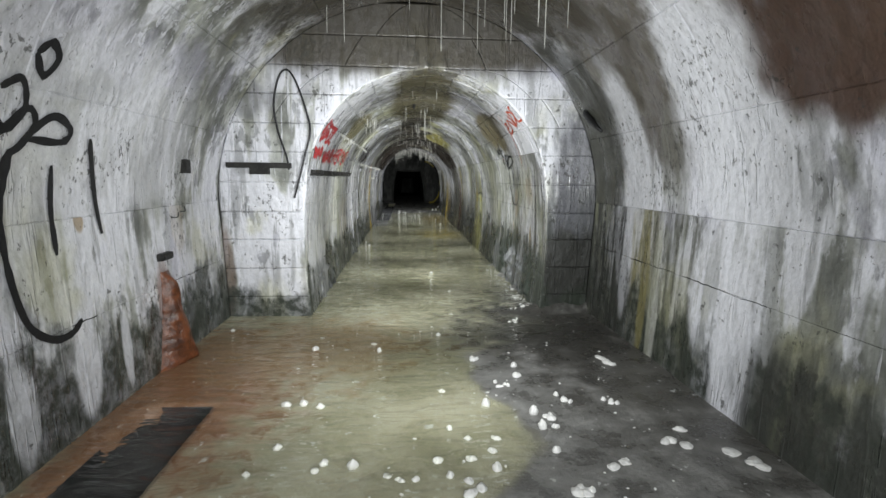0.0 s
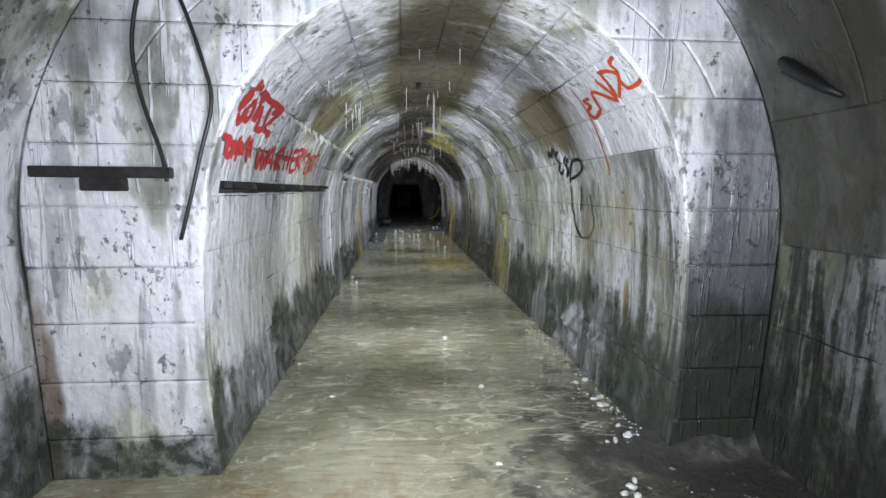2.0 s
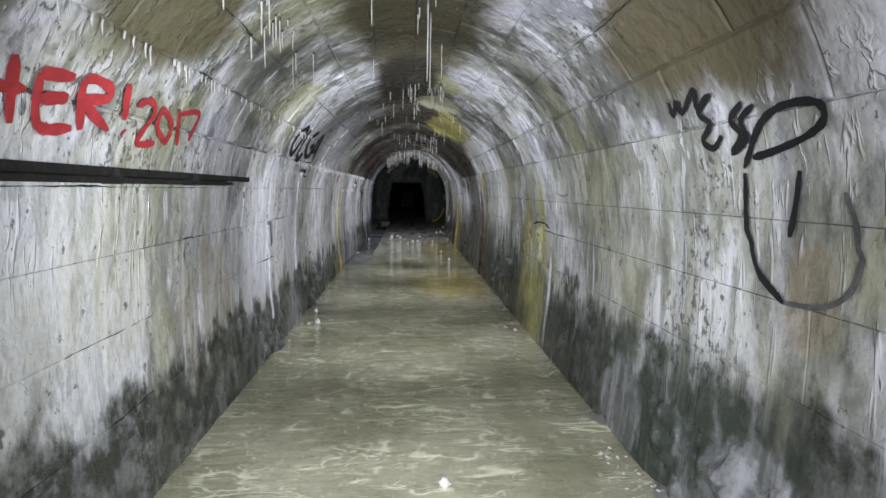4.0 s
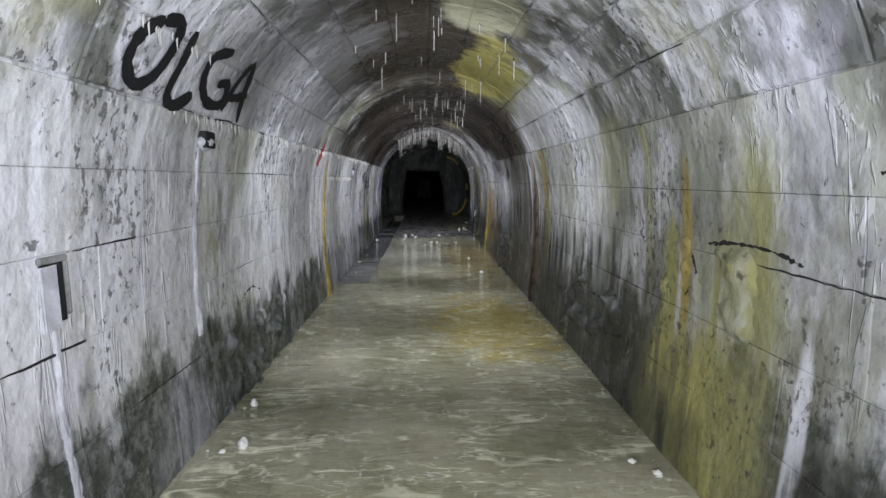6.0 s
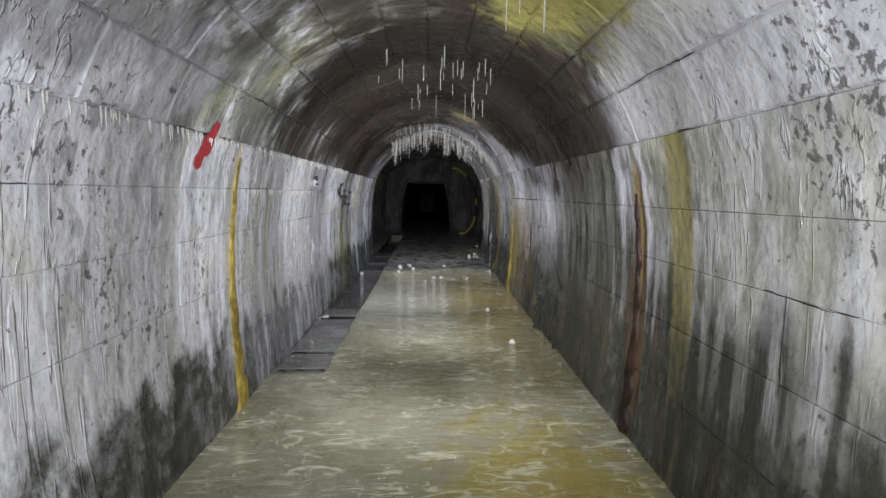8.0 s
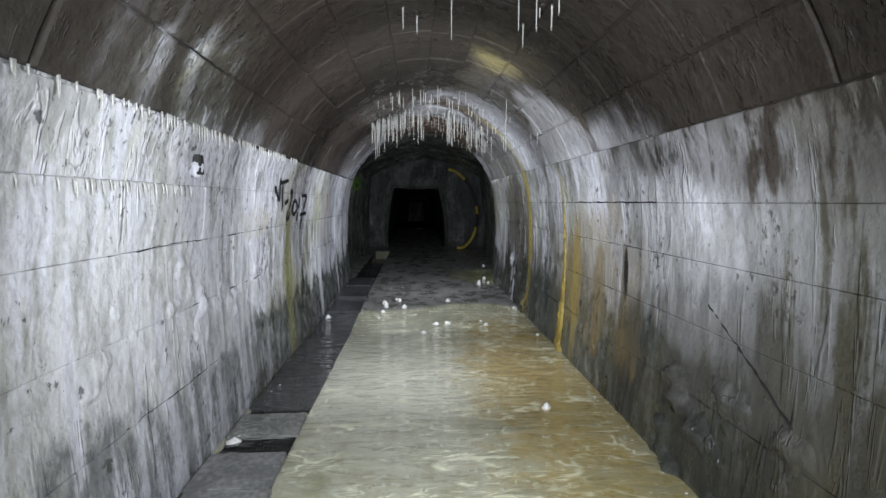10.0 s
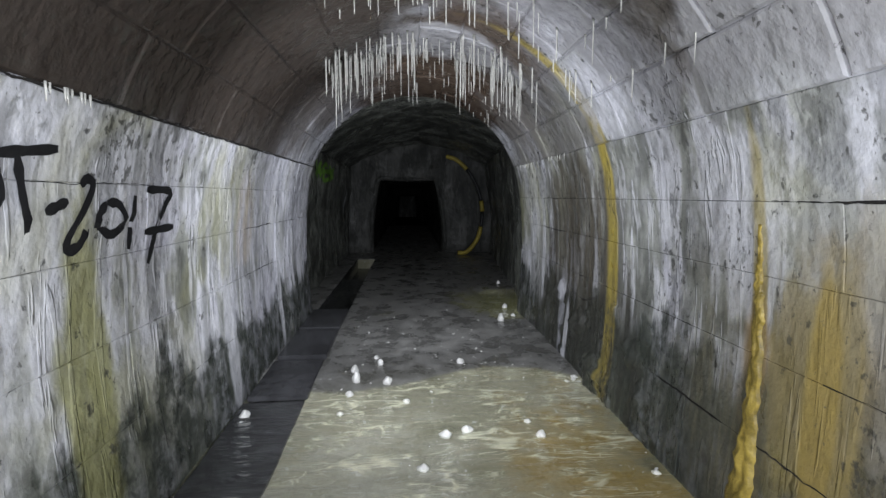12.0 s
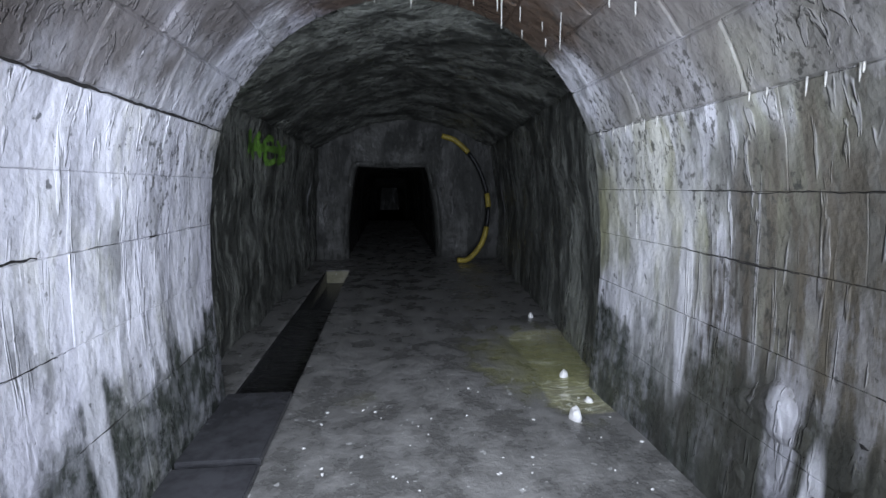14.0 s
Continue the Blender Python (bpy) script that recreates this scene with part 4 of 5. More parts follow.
paint("graffiti", [[(9.19, 2.02), (9.24, 1.83)], [(9.32, 2.05), (9.37, 1.83)], [(9.14, 1.93), (9.4, 1.95)], [(9.44, 2.02), (9.49, 1.84), (9.66, 1.85)], [(9.46, 1.93), (9.6, 1.96)], [(9.44, 2.02), (9.6, 2.04)], [(9.71, 1.85), (9.66, 2.04), (9.8, 2.05), (9.82, 2), (9.7, 1.96), (9.88, 1.87)], [(9.92, 2.09), (9.98, 1.93)], [(9.99, 1.88), (10, 1.87)]], left_skin, 0.045, RED_PAINT, RED, seed=4)
paint("graffiti", [[(10.04, 2.01), (10.13, 2.05), (10.2, 1.99), (10.12, 1.84), (10.28, 1.85)], [(10.26, 2.04), (10.26, 1.94), (10.38, 1.87), (10.4, 1.96), (10.26, 2.04)], [(10.42, 2.06), (10.52, 1.86)], [(10.43, 2.03), (10.65, 2.07), (10.64, 1.9)]], left_skin, 0.036, RED_PAINT, RED, seed=5)
paint("graffiti", [[(7.781, 2.13), (7.757, 2.18), (7.775, 2.23), (7.804, 2.27), (7.834, 2.24), (7.81, 2.19), (7.757, 2.15)], [(7.775, 2.12), (7.852, 2.07), (7.863, 2.16)], [(7.893, 2.2), (7.881, 2.14), (7.922, 2.1), (7.97, 2.12), (7.976, 2.18), (7.934, 2.22), (7.893, 2.2)], [(7.84, 2.28), (7.846, 2.36)], [(7.899, 2.29), (7.905, 2.34)], [(7.958, 2.31), (8.04, 2.24), (8.04, 2.11)], [(8.09, 2.11), (8.09, 2.21), (8.16, 2.14), (8.17, 2.08), (8.32, 2.08)], [(8.3, 2.09), (8.26, 2.22), (8.27, 2.26)], [(7.97, 2.31), (8.14, 2.28), (8.36, 2.28), (8.54, 2.27)], [(8.32, 2.22), (8.51, 2.26), (8.34, 2.11), (8.52, 2.07)]],
      left_skin, 0.05, RED_PAINT, "thick red spray-painted letters high on the vault", seed=6)
paint("graffiti", [[(8.44, 2.43), (8.55, 2.42), (8.49, 2.37), (8.59, 2.34), (8.54, 2.27), (8.36, 2.32)], [(8.38, 2.31), (8.33, 2.46), (8.08, 2.33), (8.18, 2.52)], [(8.06, 2.55), (8.06, 2.35)], [(8.08, 2.56), (7.94, 2.53), (7.89, 2.47), (8.04, 2.34)], [(7.78, 2.6), (7.87, 2.57), (7.86, 2.51), (7.9, 2.44), (7.87, 2.38), (7.74, 2.38), (7.69, 2.4)]],
      right_skin, 0.032, ORANGE_PAINT, "orange spray-painted word slanting up the vault", seed=7)
paint("painted_line", [[(8.59, 2.57), (8.6, 2.39), (8.62, 2.23), (8.65, 2.01), (8.65, 1.82)]], right_skin, 0.016, ORANGE_PAINT, "thin orange spray line down the wall", seed=8)
paint("graffiti", [[(10.05, 2.11), (10.05, 2.04), (9.98, 2.1), (9.97, 2.04), (9.83, 2.13), (9.85, 2.04), (9.74, 2.09)], [(9.73, 2.09), (9.85, 2.02), (9.79, 1.96), (9.87, 1.89), (9.8, 1.85), (9.73, 1.9)], [(9.56, 2.02), (9.65, 1.96), (9.61, 1.89), (9.68, 1.82), (9.58, 1.87), (9.59, 1.95), (9.5, 2)], [(9.62, 1.75), (9.5, 1.91), (9.37, 1.97), (9.22, 1.96), (9.2, 1.9), (9.28, 1.85), (9.44, 1.81), (9.56, 1.79)], [(9.62, 1.73), (9.62, 1.53), (9.56, 1.33), (9.41, 1.22)], [(9.33, 1.73), (9.38, 1.48)]],
      right_skin, 0.03, BLACK_PAINT, "black scrawled tag on the pale tunnel wall", seed=9)
paint("painted_line", [[(9.41, 1.22), (9.22, 1.25), (9.11, 1.35), (9.1, 1.51), (9.15, 1.65)]], right_skin, 0.022, GREY_PAINT, "faint grey spray loop below the black tag", seed=16)
paint("graffiti", [[(13.03, 2.31), (12.94, 2.21), (12.93, 2.08), (13.02, 2), (13.14, 2.07), (13.19, 2.23), (13.14, 2.33), (13.03, 2.31)], [(13.29, 2.34), (13.31, 2.18), (13.29, 2), (13.38, 1.96), (13.52, 2.04)], [(13.72, 2.35), (13.57, 2.28), (13.57, 2.14), (13.7, 2.03), (13.88, 2.05), (13.86, 2.17), (13.74, 2.15)], [(13.91, 2.01), (14.04, 2.35), (14.2, 1.97)], [(13.97, 2.1), (14.19, 2.16)]],
      left_skin, 0.065, BLACK_PAINT, "thick black spray-painted word on the vault", seed=10)
tag = [[(21.69, 1.7), (21.98, 1.74)], [(21.8, 1.7), (21.86, 1.44)], [(21.93, 1.51), (22.05, 1.55)], [(22.12, 1.61), (22.16, 1.64), (22.19, 1.59), (22.05, 1.38), (22.12, 1.37), (22.18, 1.44)], [(22.29, 1.54), (22.23, 1.47), (22.33, 1.4), (22.43, 1.45), (22.38, 1.53), (22.29, 1.54)], [(22.51, 1.57), (22.47, 1.32)], [(22.61, 1.6), (22.85, 1.59), (22.77, 1.49), (22.64, 1.23)], [(22.61, 1.39), (22.91, 1.4)]]
paint("graffiti", [[(21.56, 1.67), (21.63, 1.61), (21.73, 1.55), (21.72, 1.66), (21.7, 1.75)]] + tag, left_skin, 0.04, BLACK_PAINT, "black spray-painted letters and year on the wall", seed=11)
paint("painted_mark", [[(16.92, 1.74), (16.97, 1.84), (17.02, 1.96)], [(17.0, 1.82), (17.06, 2.04)]], left_skin, 0.10, RED_PAINT, "faded red paint mark above the wall joint", seed=12)
curl = [[(4.74, 2.26), (4.82, 2.33), (4.90, 2.26), (4.83, 2.16), (4.74, 2.26)], [(4.58, 2.06), (4.70, 2.12), (4.76, 1.98), (4.66, 1.86), (4.56, 1.92)],
        [(4.6, 1.82), (4.78, 1.98), (4.85, 1.90), (4.76, 1.78), (4.68, 1.72), (4.64, 1.6)], [(4.78, 1.82), (4.98, 1.96), (5.14, 1.90), (5.08, 1.82), (4.80, 1.82)],
        [(4.70, 1.72), (4.63, 1.45), (4.63, 1.1), (4.70, 0.80), (4.86, 0.66), (5.02, 0.64), (5.14, 0.70)], [(5.01, 1.68), (5.0, 1.4), (5.0, 1.14)], [(5.34, 1.86), (5.40, 1.6), (5.46, 1.22)]]
paint("graffiti", curl, chamber_left_skin, 0.046, BLACK_PAINT, "looping black spray-painted tag on the chamber wall", seed=13)


# lime and ochre that has run down the walls and set
def flow(name, surface, y, s_top, s_foot, width, depth, material, label, seed, flare=1.6, sway=0.03, lumps=14):
    """A run of lime: ragged at the edges, thickest where it has gathered."""
    bm = bmesh.new()
    n, m = 44, 10
    off = Vector((seed * 3.1, 0, 0))
    grid = []
    for i in range(n + 1):
        t = i / n
        s = s_top + (s_foot - s_top) * t
        w = width * (0.4 + (flare - 0.4) * t ** 1.4)
        c = y + sway * 0.5 * noise.noise(Vector((0, t * 2.5, 0)) + off)
        lo = c - w * 0.5 * (1 + (0.75 if lumps > 8 else 0.12) * noise.fractal(Vector((t * 13, 3, 0)) + off, 1.0, 2.0, 3))
        hi = c + w * 0.5 * (1 + (0.75 if lumps > 8 else 0.12) * noise.fractal(Vector((t * 13, 9, 0)) + off, 1.0, 2.0, 3))
        row = []
        for j in range(m + 1):
            u = 2 * j / m - 1
            d = depth * 0.5 * (0.4 + 0.8 * t) * (1 - u * u) * (0.7 + (0.9 if lumps > 8 else 0.3) * noise.noise(Vector((u * 2.5, t * lumps, seed)))) * min(1, t * 8 + 0.1) * min(1, (1 - t) * 8 + 0.4)
            row.append(bm.verts.new(surface(lo + (hi - lo) * j / m, s, max(d, 0.0) + (0.009 if abs(u) < 0.99 else -0.015))))
        grid.append(row)
    for i in range(n):
        for j in range(m):
            bm.faces.new((grid[i][j], grid[i + 1][j], grid[i + 1][j + 1], grid[i][j + 1]))
    bmesh.ops.recalc_face_normals(bm, faces=bm.faces)
    return tagged(mesh_object(name, bm, material, True), label, "flowstone")


def chamber_right_skin(y, z, d):
    return on_chamber(1, up_chamber(z), y, d)


LIME = "white lime run set hard on the concrete wall"
OCH = "ochre-yellow mineral run down a wall joint"
flow("flowstone", left_skin, 13.78, 1.80, 0.62, 0.075, 0.03, LIME_FLOW, LIME, 1, 0.8)
flow("flowstone", left_skin, 12.63, 1.06, 0.30, 0.05, 0.02, LIME_FLOW, LIME, 2, 0.9)
flow("flowstone", left_skin, 17.58, 1.85, -0.04, 0.12, 0.04, OCHRE_FLOW, OCH, 5, 1.7)
flow("flowstone", right_skin, 22.1, 1.25, -0.04, 0.10, 0.06, OCHRE_FLOW, OCH, 8, 1.9)
flow("flowstone", right_skin, 17.15, 1.62, -0.03, 0.13, 0.05, DARK_RUST, "blackish rust-brown run down a wall joint", 11, 1.3)
flow("flowstone", right_skin, 22.1, 1.45, 1.0, 0.05, 0.03, OCHRE_FLOW, OCH, 12, 1.2)
rust = flow("rust_mound", chamber_left_skin, 6.27, 0.80, -0.06, 0.36, 0.42, RUST_CRUST, "glossy rust-orange mound of ironstone against the wall", 20, 1.5, 0.0, 4)
tagged(rust, category="mineral mound")

# soda straws under the vault
straw_meshes = []
for k in range(4):
    bm = bmesh.new()
    pts = [(0.25 * noise.noise(Vector((k * 9.0, i * 0.6, 0))) * (i / 7) * 1.5, 0.25 * noise.noise(Vector((0, i * 0.6, k * 7.0))) * (i / 7) * 1.5, -i / 7) for i in range(8)]
    tube(bm, [(x * 0.01, y * 0.01, z) for x, y, z in pts], [0.0105, 0.0055, 0.0045, 0.0042, 0.004, 0.0038, 0.0034, 0.0022], 6)
    data = bpy.data.meshes.new("stalactite")
    bm.to_mesh(data)
    bm.free()
    for p in data.polygons:
        p.use_smooth = True
    data.materials.append(STRAW)
    straw_meshes.append(data)


def straw(p, length, r, label="thin pale soda straw hanging from the vault"):
    ob = new("stalactite", straw_meshes[r.randrange(4)])
    w = r.uniform(0.7, 1.25)
    ob.matrix_world = Matrix.Translation(p) @ Matrix.Rotation(r.uniform(0, 6.28), 4, "Z") @ Matrix.Diagonal((w, w, length, 1))
    return tagged(ob, label, "stalactite", "soda straws under the vault")


r = random.Random(21)
for x0, x1, y0, y1, count, lo, hi in ((-1.2, 0.75, 6.5, 7.5, 14, 0.3, 0.75), (-0.9, 1.2, 4.4, 6.4, 8, 0.3, 0.8), (-0.95, -0.75, 8.8, 11.8, 26, 0.06, 0.28), (-0.5, 0.35, 9.0, 12.5, 9, 0.08, 0.35), (0.05, 0.12, 10.4, 11.2, 2, 0.5, 0.65),
                                      (-0.3, 0.45, 13.3, 14.0, 16, 0.08, 0.3), (-0.7, 0.75, 14.4, 17.0, 22, 0.08, 0.38), (-0.6, 0.6, 18.2, 19.2, 20, 0.06, 0.25), (-0.3, 0.7, 19.2, 20.75, 14, 0.1, 0.35),
                                      (-0.75, 0.0, 24.05, 24.7, 80, 0.15, 0.58), (0.3, 0.95, 23.9, 24.7, 66, 0.12, 0.50), (-0.5, 0.7, 22.9, 23.6, 24, 0.08, 0.3), (0.0, 0.3, 24.2, 24.6, 12, 0.08, 0.25), (0.8, 1.15, 21.9, 23.6, 16, 0.08, 0.32), (-0.6, 0.7, 22.75, 23.45, 22, 0.06, 0.3), (-0.6, 0.6, 24.45, 26.45, 26, 0.08, 0.32), (0.6, 1.0, 25.35, 26.5, 10, 0.06, 0.2)):
    for _ in range(count):
        x, y = r.uniform(x0, x1), r.uniform(y0, y1)
        straw(Vector((x, y, roof(x, y) + 0.006)), r.uniform(lo, hi) * r.uniform(0.6, 1.0), r)
bm = bmesh.new()
for side, s, y0, y1, count in ((-1, 1.95, 13.4, 17.6, 90), (-1, 1.96, 17.8, 22.15, 110), (1, 1.96, 24.35, 26.45, 12), (-1, 2.28, 9.0, 13.6, 60), (-1, 1.62, 17.8, 20.0, 60)):
    for _ in range(count):
        y = r.uniform(y0, y1)
        p = on_tunnel(side, s, y, 0.004)
        q = on_tunnel(side, s - 0.02, y, 0.011)
        length = r.uniform(0.015, 0.09) * r.uniform(0.3, 1.0)
        tube(bm, [p, q, q - Vector((0, 0, length * 0.5)), q - Vector((0, 0, length))], [0.005, 0.0045, 0.0035, 0.0015], 5)
tagged(mesh_object("lime_fringe", bm, STRAW, True), "fringe of small lime drips under the block joints", "lime drips", kind="stuff")

# knobs of calcite on the floor
def knob_mesh(seed, tall):
    bm = bmesh.new()
    bmesh.ops.create_icosphere(bm, subdivisions=3, radius=1.0)
    for v in bm.verts:
        p = v.co.copy()
        k = 1 + 0.28 * noise.noise(p * 1.3 + Vector((seed * 5, 0, 0))) + 0.10 * noise.noise(p * 4)
        taper = 1 - 0.35 * max(0.0, p.z)
        v.co = Vector((p.x * k * taper, p.y * k * taper, (p.z * tall + tall * 0.55) * k if p.z > -0.5 else (-0.5 * tall + tall * 0.35)))
    data = bpy.data.meshes.new("calcite_knob")
    bm.to_mesh(data)
    bm.free()
    for p in data.polygons:
        p.use_smooth = True
    return data


knobs = [knob_mesh(k, 0.8 + 0.35 * (k % 3)) for k in range(5)]
for d in knobs:
    d.materials.append(CALCITE)


def knob(x, y, size, r):
    ob = new("calcite_knob", knobs[r.randrange(5)])
    ob.matrix_world = Matrix.Translation((x, y, max(ground(x, y), -0.03) - 0.006 if y < 23.75 else ground(x, y) - 0.006)) @ Matrix.Rotation(r.uniform(0, 6.28), 4, "Z") @ Matrix.Diagonal((size * r.uniform(0.8, 1.2), size, size * r.uniform(0.8, 1.3), 1))
    return tagged(ob, "small white calcite knob on the wet floor", "stone", "calcite knobs on the floor")


r = random.Random(31)
CHAMBER_KNOBS = ((-1.11, 6.82), (-1.12, 6.49), (-0.57, 6.61), (-0.51, 6.41), (0.08, 6.86), (0.02, 5.51), (0.03, 4.94), (-1.12, 5.34), (-1.0, 5.35), (-0.87, 5.29), (0.68, 5.93), (0.65, 5.69), (-1.04, 4.76), (-1.14, 4.49),
                 (-0.73, 4.58), (-0.56, 4.54), (-0.77, 4.51), (-0.01, 4.41), (0.26, 4.45), (-0.07, 4.57), (0.13, 4.58), (0.65, 4.6), (-2.1, 7.1), (0.32, 5.24), (0.63, 5.06), (0.64, 4.87))
TUNNEL_KNOBS = ((-0.88, 8.71), (0.37, 8.84), (0.29, 7.65), (0.18, 10.22), (-1.30, 9.49), (-1.25, 14.14), (1.16, 13.38), (1.25, 13.25), (-1.21, 19.09), (-1.30, 18.9), (-1.26, 18.5), (0.95, 19.14), (-1.13, 13.6), (-1.23, 13.54))
FAR_KNOBS = ((-0.37, 24.51), (-0.55, 24.1), (-0.13, 23.75), (0.28, 23.23), (0.72, 23.33), (0.13, 23.18), (-0.03, 22.79), (-0.61, 23.55), (1.25, 26.8), (1.05, 26.03), (1.27, 26.33), (0.86, 20.63), (1.30, 22.65), (-1.29, 23.55),
             (-1.30, 20.2), (-0.59, 24.35), (-0.58, 23.87), (0.37, 24.5), (1.48, 28.55), (-0.42, 24.71), (-0.29, 24.06), (0.76, 23.13))
for x, y in CHAMBER_KNOBS:
    knob(x, y, r.uniform(0.020, 0.036), r)
for x, y in TUNNEL_KNOBS:
    knob(x, y, r.uniform(0.018, 0.032), r)
for x, y in FAR_KNOBS:
    knob(x, y, r.uniform(0.026, 0.044), r)
for x, y, big in ((1.48, 6.03, 0.12), (1.44, 4.65, 0.11), (1.77, 4.39, 0.13), (0.63, 4.2, 0.10), (1.31, 8.5, 0.12), (1.27, 8.9, 0.08), (1.3, 24.05, 0.09), (0.5, 5.5, 0.07), (0.25, 4.75, 0.08), (0.75, 4.95, 0.09), (0.9, 5.25, 0.07), (0.1, 4.3, 0.09), (-0.3, 4.4, 0.06), (0.95, 4.4, 0.09), (1.25, 5.2, 0.06), (0.35, 6.1, 0.06), (1.05, 7.3, 0.07), (1.2, 7.9, 0.09)):
    for _ in range(4):
        px, py = x + r.gauss(0, big * 0.5), y + r.gauss(0, big * 0.6)
        ob = new("lime_crust", knobs[r.randrange(5)])
        ob.matrix_world = Matrix.Translation((px, py, ground(px, py) - 0.004)) @ Matrix.Rotation(r.uniform(0, 6.28), 4, "Z") @ Matrix.Diagonal((big * r.uniform(0.15, 0.4), big * r.uniform(0.2, 0.5), 0.016, 1))
        tagged(ob, "low white lime crust on the floor", "lime crust", "lime crusts on the floor")

# dark ragged tubes along the open joints between lining courses
r = random.Random(77)
for side, s0, y0, y1 in ((-1, TOP - 0.004, 20.55, 26.55), (1, 1.54, 20.15, 22.05)):
    bm = bmesh.new()
    path, radii, y = [], [], y0
    while y < y1:
        path.append(on_tunnel(side, s0 + 0.010 * noise.noise(Vector((y * 3.0, side, 0))) + r.uniform(-0.004, 0.004), y, -0.002))
        radii.append(0.003 + 0.008 * abs(noise.noise(Vector((y * 2.3, 4.0, side)))) + r.uniform(0, 0.003))
        y += r.uniform(0.02, 0.06)
    tube(bm, path, radii, 6)
    tagged(mesh_object("trim", bm, JOINT_DARK), "dark ragged open joint between lining blocks", "joint", kind="structure")

# the joints between the blocks, open, as dark tubes in broken lengths
def broken_joints(name, surface, levels, y0, y1, seed, share):
    r = random.Random(seed)
    bm = bmesh.new()
    for s0 in levels:
        y = y0 + r.uniform(0.0, 0.4)
        while y < y1 - 0.2:
            e = min(y + r.uniform(0.15, 1.1), y1)
            if r.random() < share:
                path, radii, v = [], [], y
                while v < e:
                    k = noise.noise(Vector((v * 2.1, s0 * 5.0, seed)))
                    path.append(surface(v, s0 + 0.014 * noise.noise(Vector((v * 3.3, s0, seed + 7.0))) + r.uniform(-0.004, 0.004), -0.001))
                    radii.append(0.0012 + 0.0075 * max(k, 0.0) * min(1.0, (v - y) * 12 + 0.1, (e - v) * 12 + 0.1) + r.uniform(0, 0.002))
                    v += r.uniform(0.02, 0.05)
                if len(path) > 3:
                    tube(bm, path, radii, 5)
            y = e + r.uniform(0.05, 0.5)
    return tagged(mesh_object(name, bm, JOINT_DARK), "dark ragged joints broken open between the blocks", "joint", kind="structure")


broken_joints("trim", left_skin, (0.50, 0.92, 1.30, 1.62), 7.8, 26.5, 3, 0.30)
broken_joints("trim", right_skin, (0.46, 0.86, 1.22, 1.54), 7.8, 26.5, 4, 0.26)
broken_joints("trim", left_skin, (1.95, 2.28, 2.62), 7.8, 26.5, 5, 0.22)
broken_joints("trim", right_skin, (1.95, 2.28, 2.62), 7.8, 26.5, 6, 0.22)
broken_joints("trim", chamber_left_skin, (0.68,), 1.0, 7.5, 7, 0.5)
broken_joints("trim", chamber_right_skin, (0.85,), 1.0, 7.5, 8, 0.4)

# places where the concrete has spalled and crusted
def crust(surface, y0, y1, s0, s1, height, material, label, seed):
    bm = bmesh.new()
    ny, ns = max(8, int((y1 - y0) / 0.028)), max(6, int((s1 - s0) / 0.028))
    grid = []
    for i in range(ny + 1):
        row = []
        for j in range(ns + 1):
            u, v = i / ny, j / ns
            y, q = y0 + (y1 - y0) * u, s0 + (s1 - s0) * v
            p = Vector((y * 3.2, q * 4.2, seed * 5.0))
            d = noise.fractal(p, 0.9, 2.1, 5) + 0.5 * abs(noise.noise(p * 2.7)) - 0.15
            rim = min(1.0, 5 * u, 5 * (1 - u)) * min(1.0, 4 * v if s0 > 0.15 else 1.0, 4 * (1 - v))
            row.append(bm.verts.new(surface(y, q, height * (d * rim - 0.9 * (1 - rim)))))
        grid.append(row)
    for i in range(ny):
        for j in range(ns):
            bm.faces.new((grid[i][j], grid[i + 1][j], grid[i + 1][j + 1], grid[i][j + 1]))
    bmesh.ops.recalc_face_normals(bm, faces=bm.faces)
    return tagged(mesh_object("concrete_crust", bm, material, True), label, "concrete crust")


SPALLED = "rough spalled concrete crust low on the wet wall"
crust(right_skin, 14.0, 16.0, 0.15, 0.85, 0.10, RIGHT, SPALLED, 1)
crust(right_skin, 12.6, 14.3, 0.75, 1.4, 0.06, RIGHT, "pitted broken concrete on the stained wall", 2)
crust(right_skin, 7.75, 10.8, -0.05, 0.72, 0.09, RIGHT, SPALLED, 3)
crust(left_skin, 13.6, 16.0, -0.05, 0.62, 0.085, LEFT, SPALLED, 4)
crust(left_skin, 11.8, 13.4, -0.05, 0.5, 0.075, LEFT, SPALLED, 5)
crust(right_skin, 18.6, 20.4, -0.05, 0.8, 0.085, RIGHT, SPALLED, 6)
crust(right_skin, 22.4, 25.6, -0.05, 0.9, 0.07, RIGHT, SPALLED, 7)
crust(left_skin, 18.6, 21.6, 0.5, 1.4, 0.045, LEFT, "lumpy lime crust over the block wall", 8)
crust(left_skin, 8.0, 10.0, -0.05, 0.45, 0.06, LEFT, SPALLED, 9)


def crack(surface, points, thick, seed):
    r = random.Random(seed)
    bm = bmesh.new()
    path = curve_through([surface(a, b, 0.001) for a, b in points], 14)
    path = [p + Vector((0, r.uniform(-0.004, 0.004), r.uniform(-0.005, 0.005))) for p in path]
    tube(bm, path, [thick * r.uniform(0.05, 0.8) * (0.3 if k in (0, len(path) - 1) else 1.0) for k in range(len(path))], 6)
    return tagged(mesh_object("trim", bm, JOINT_DARK), "dark ragged crack in the concrete", "crack", kind="structure")


crack(right_skin, [(13.25, 1.27), (13.0, 1.30), (12.75, 1.29), (12.6, 1.26)], 0.016, 1)
crack(right_skin, [(12.3, 1.62), (12.12, 1.60), (11.95, 1.61)], 0.012, 2)
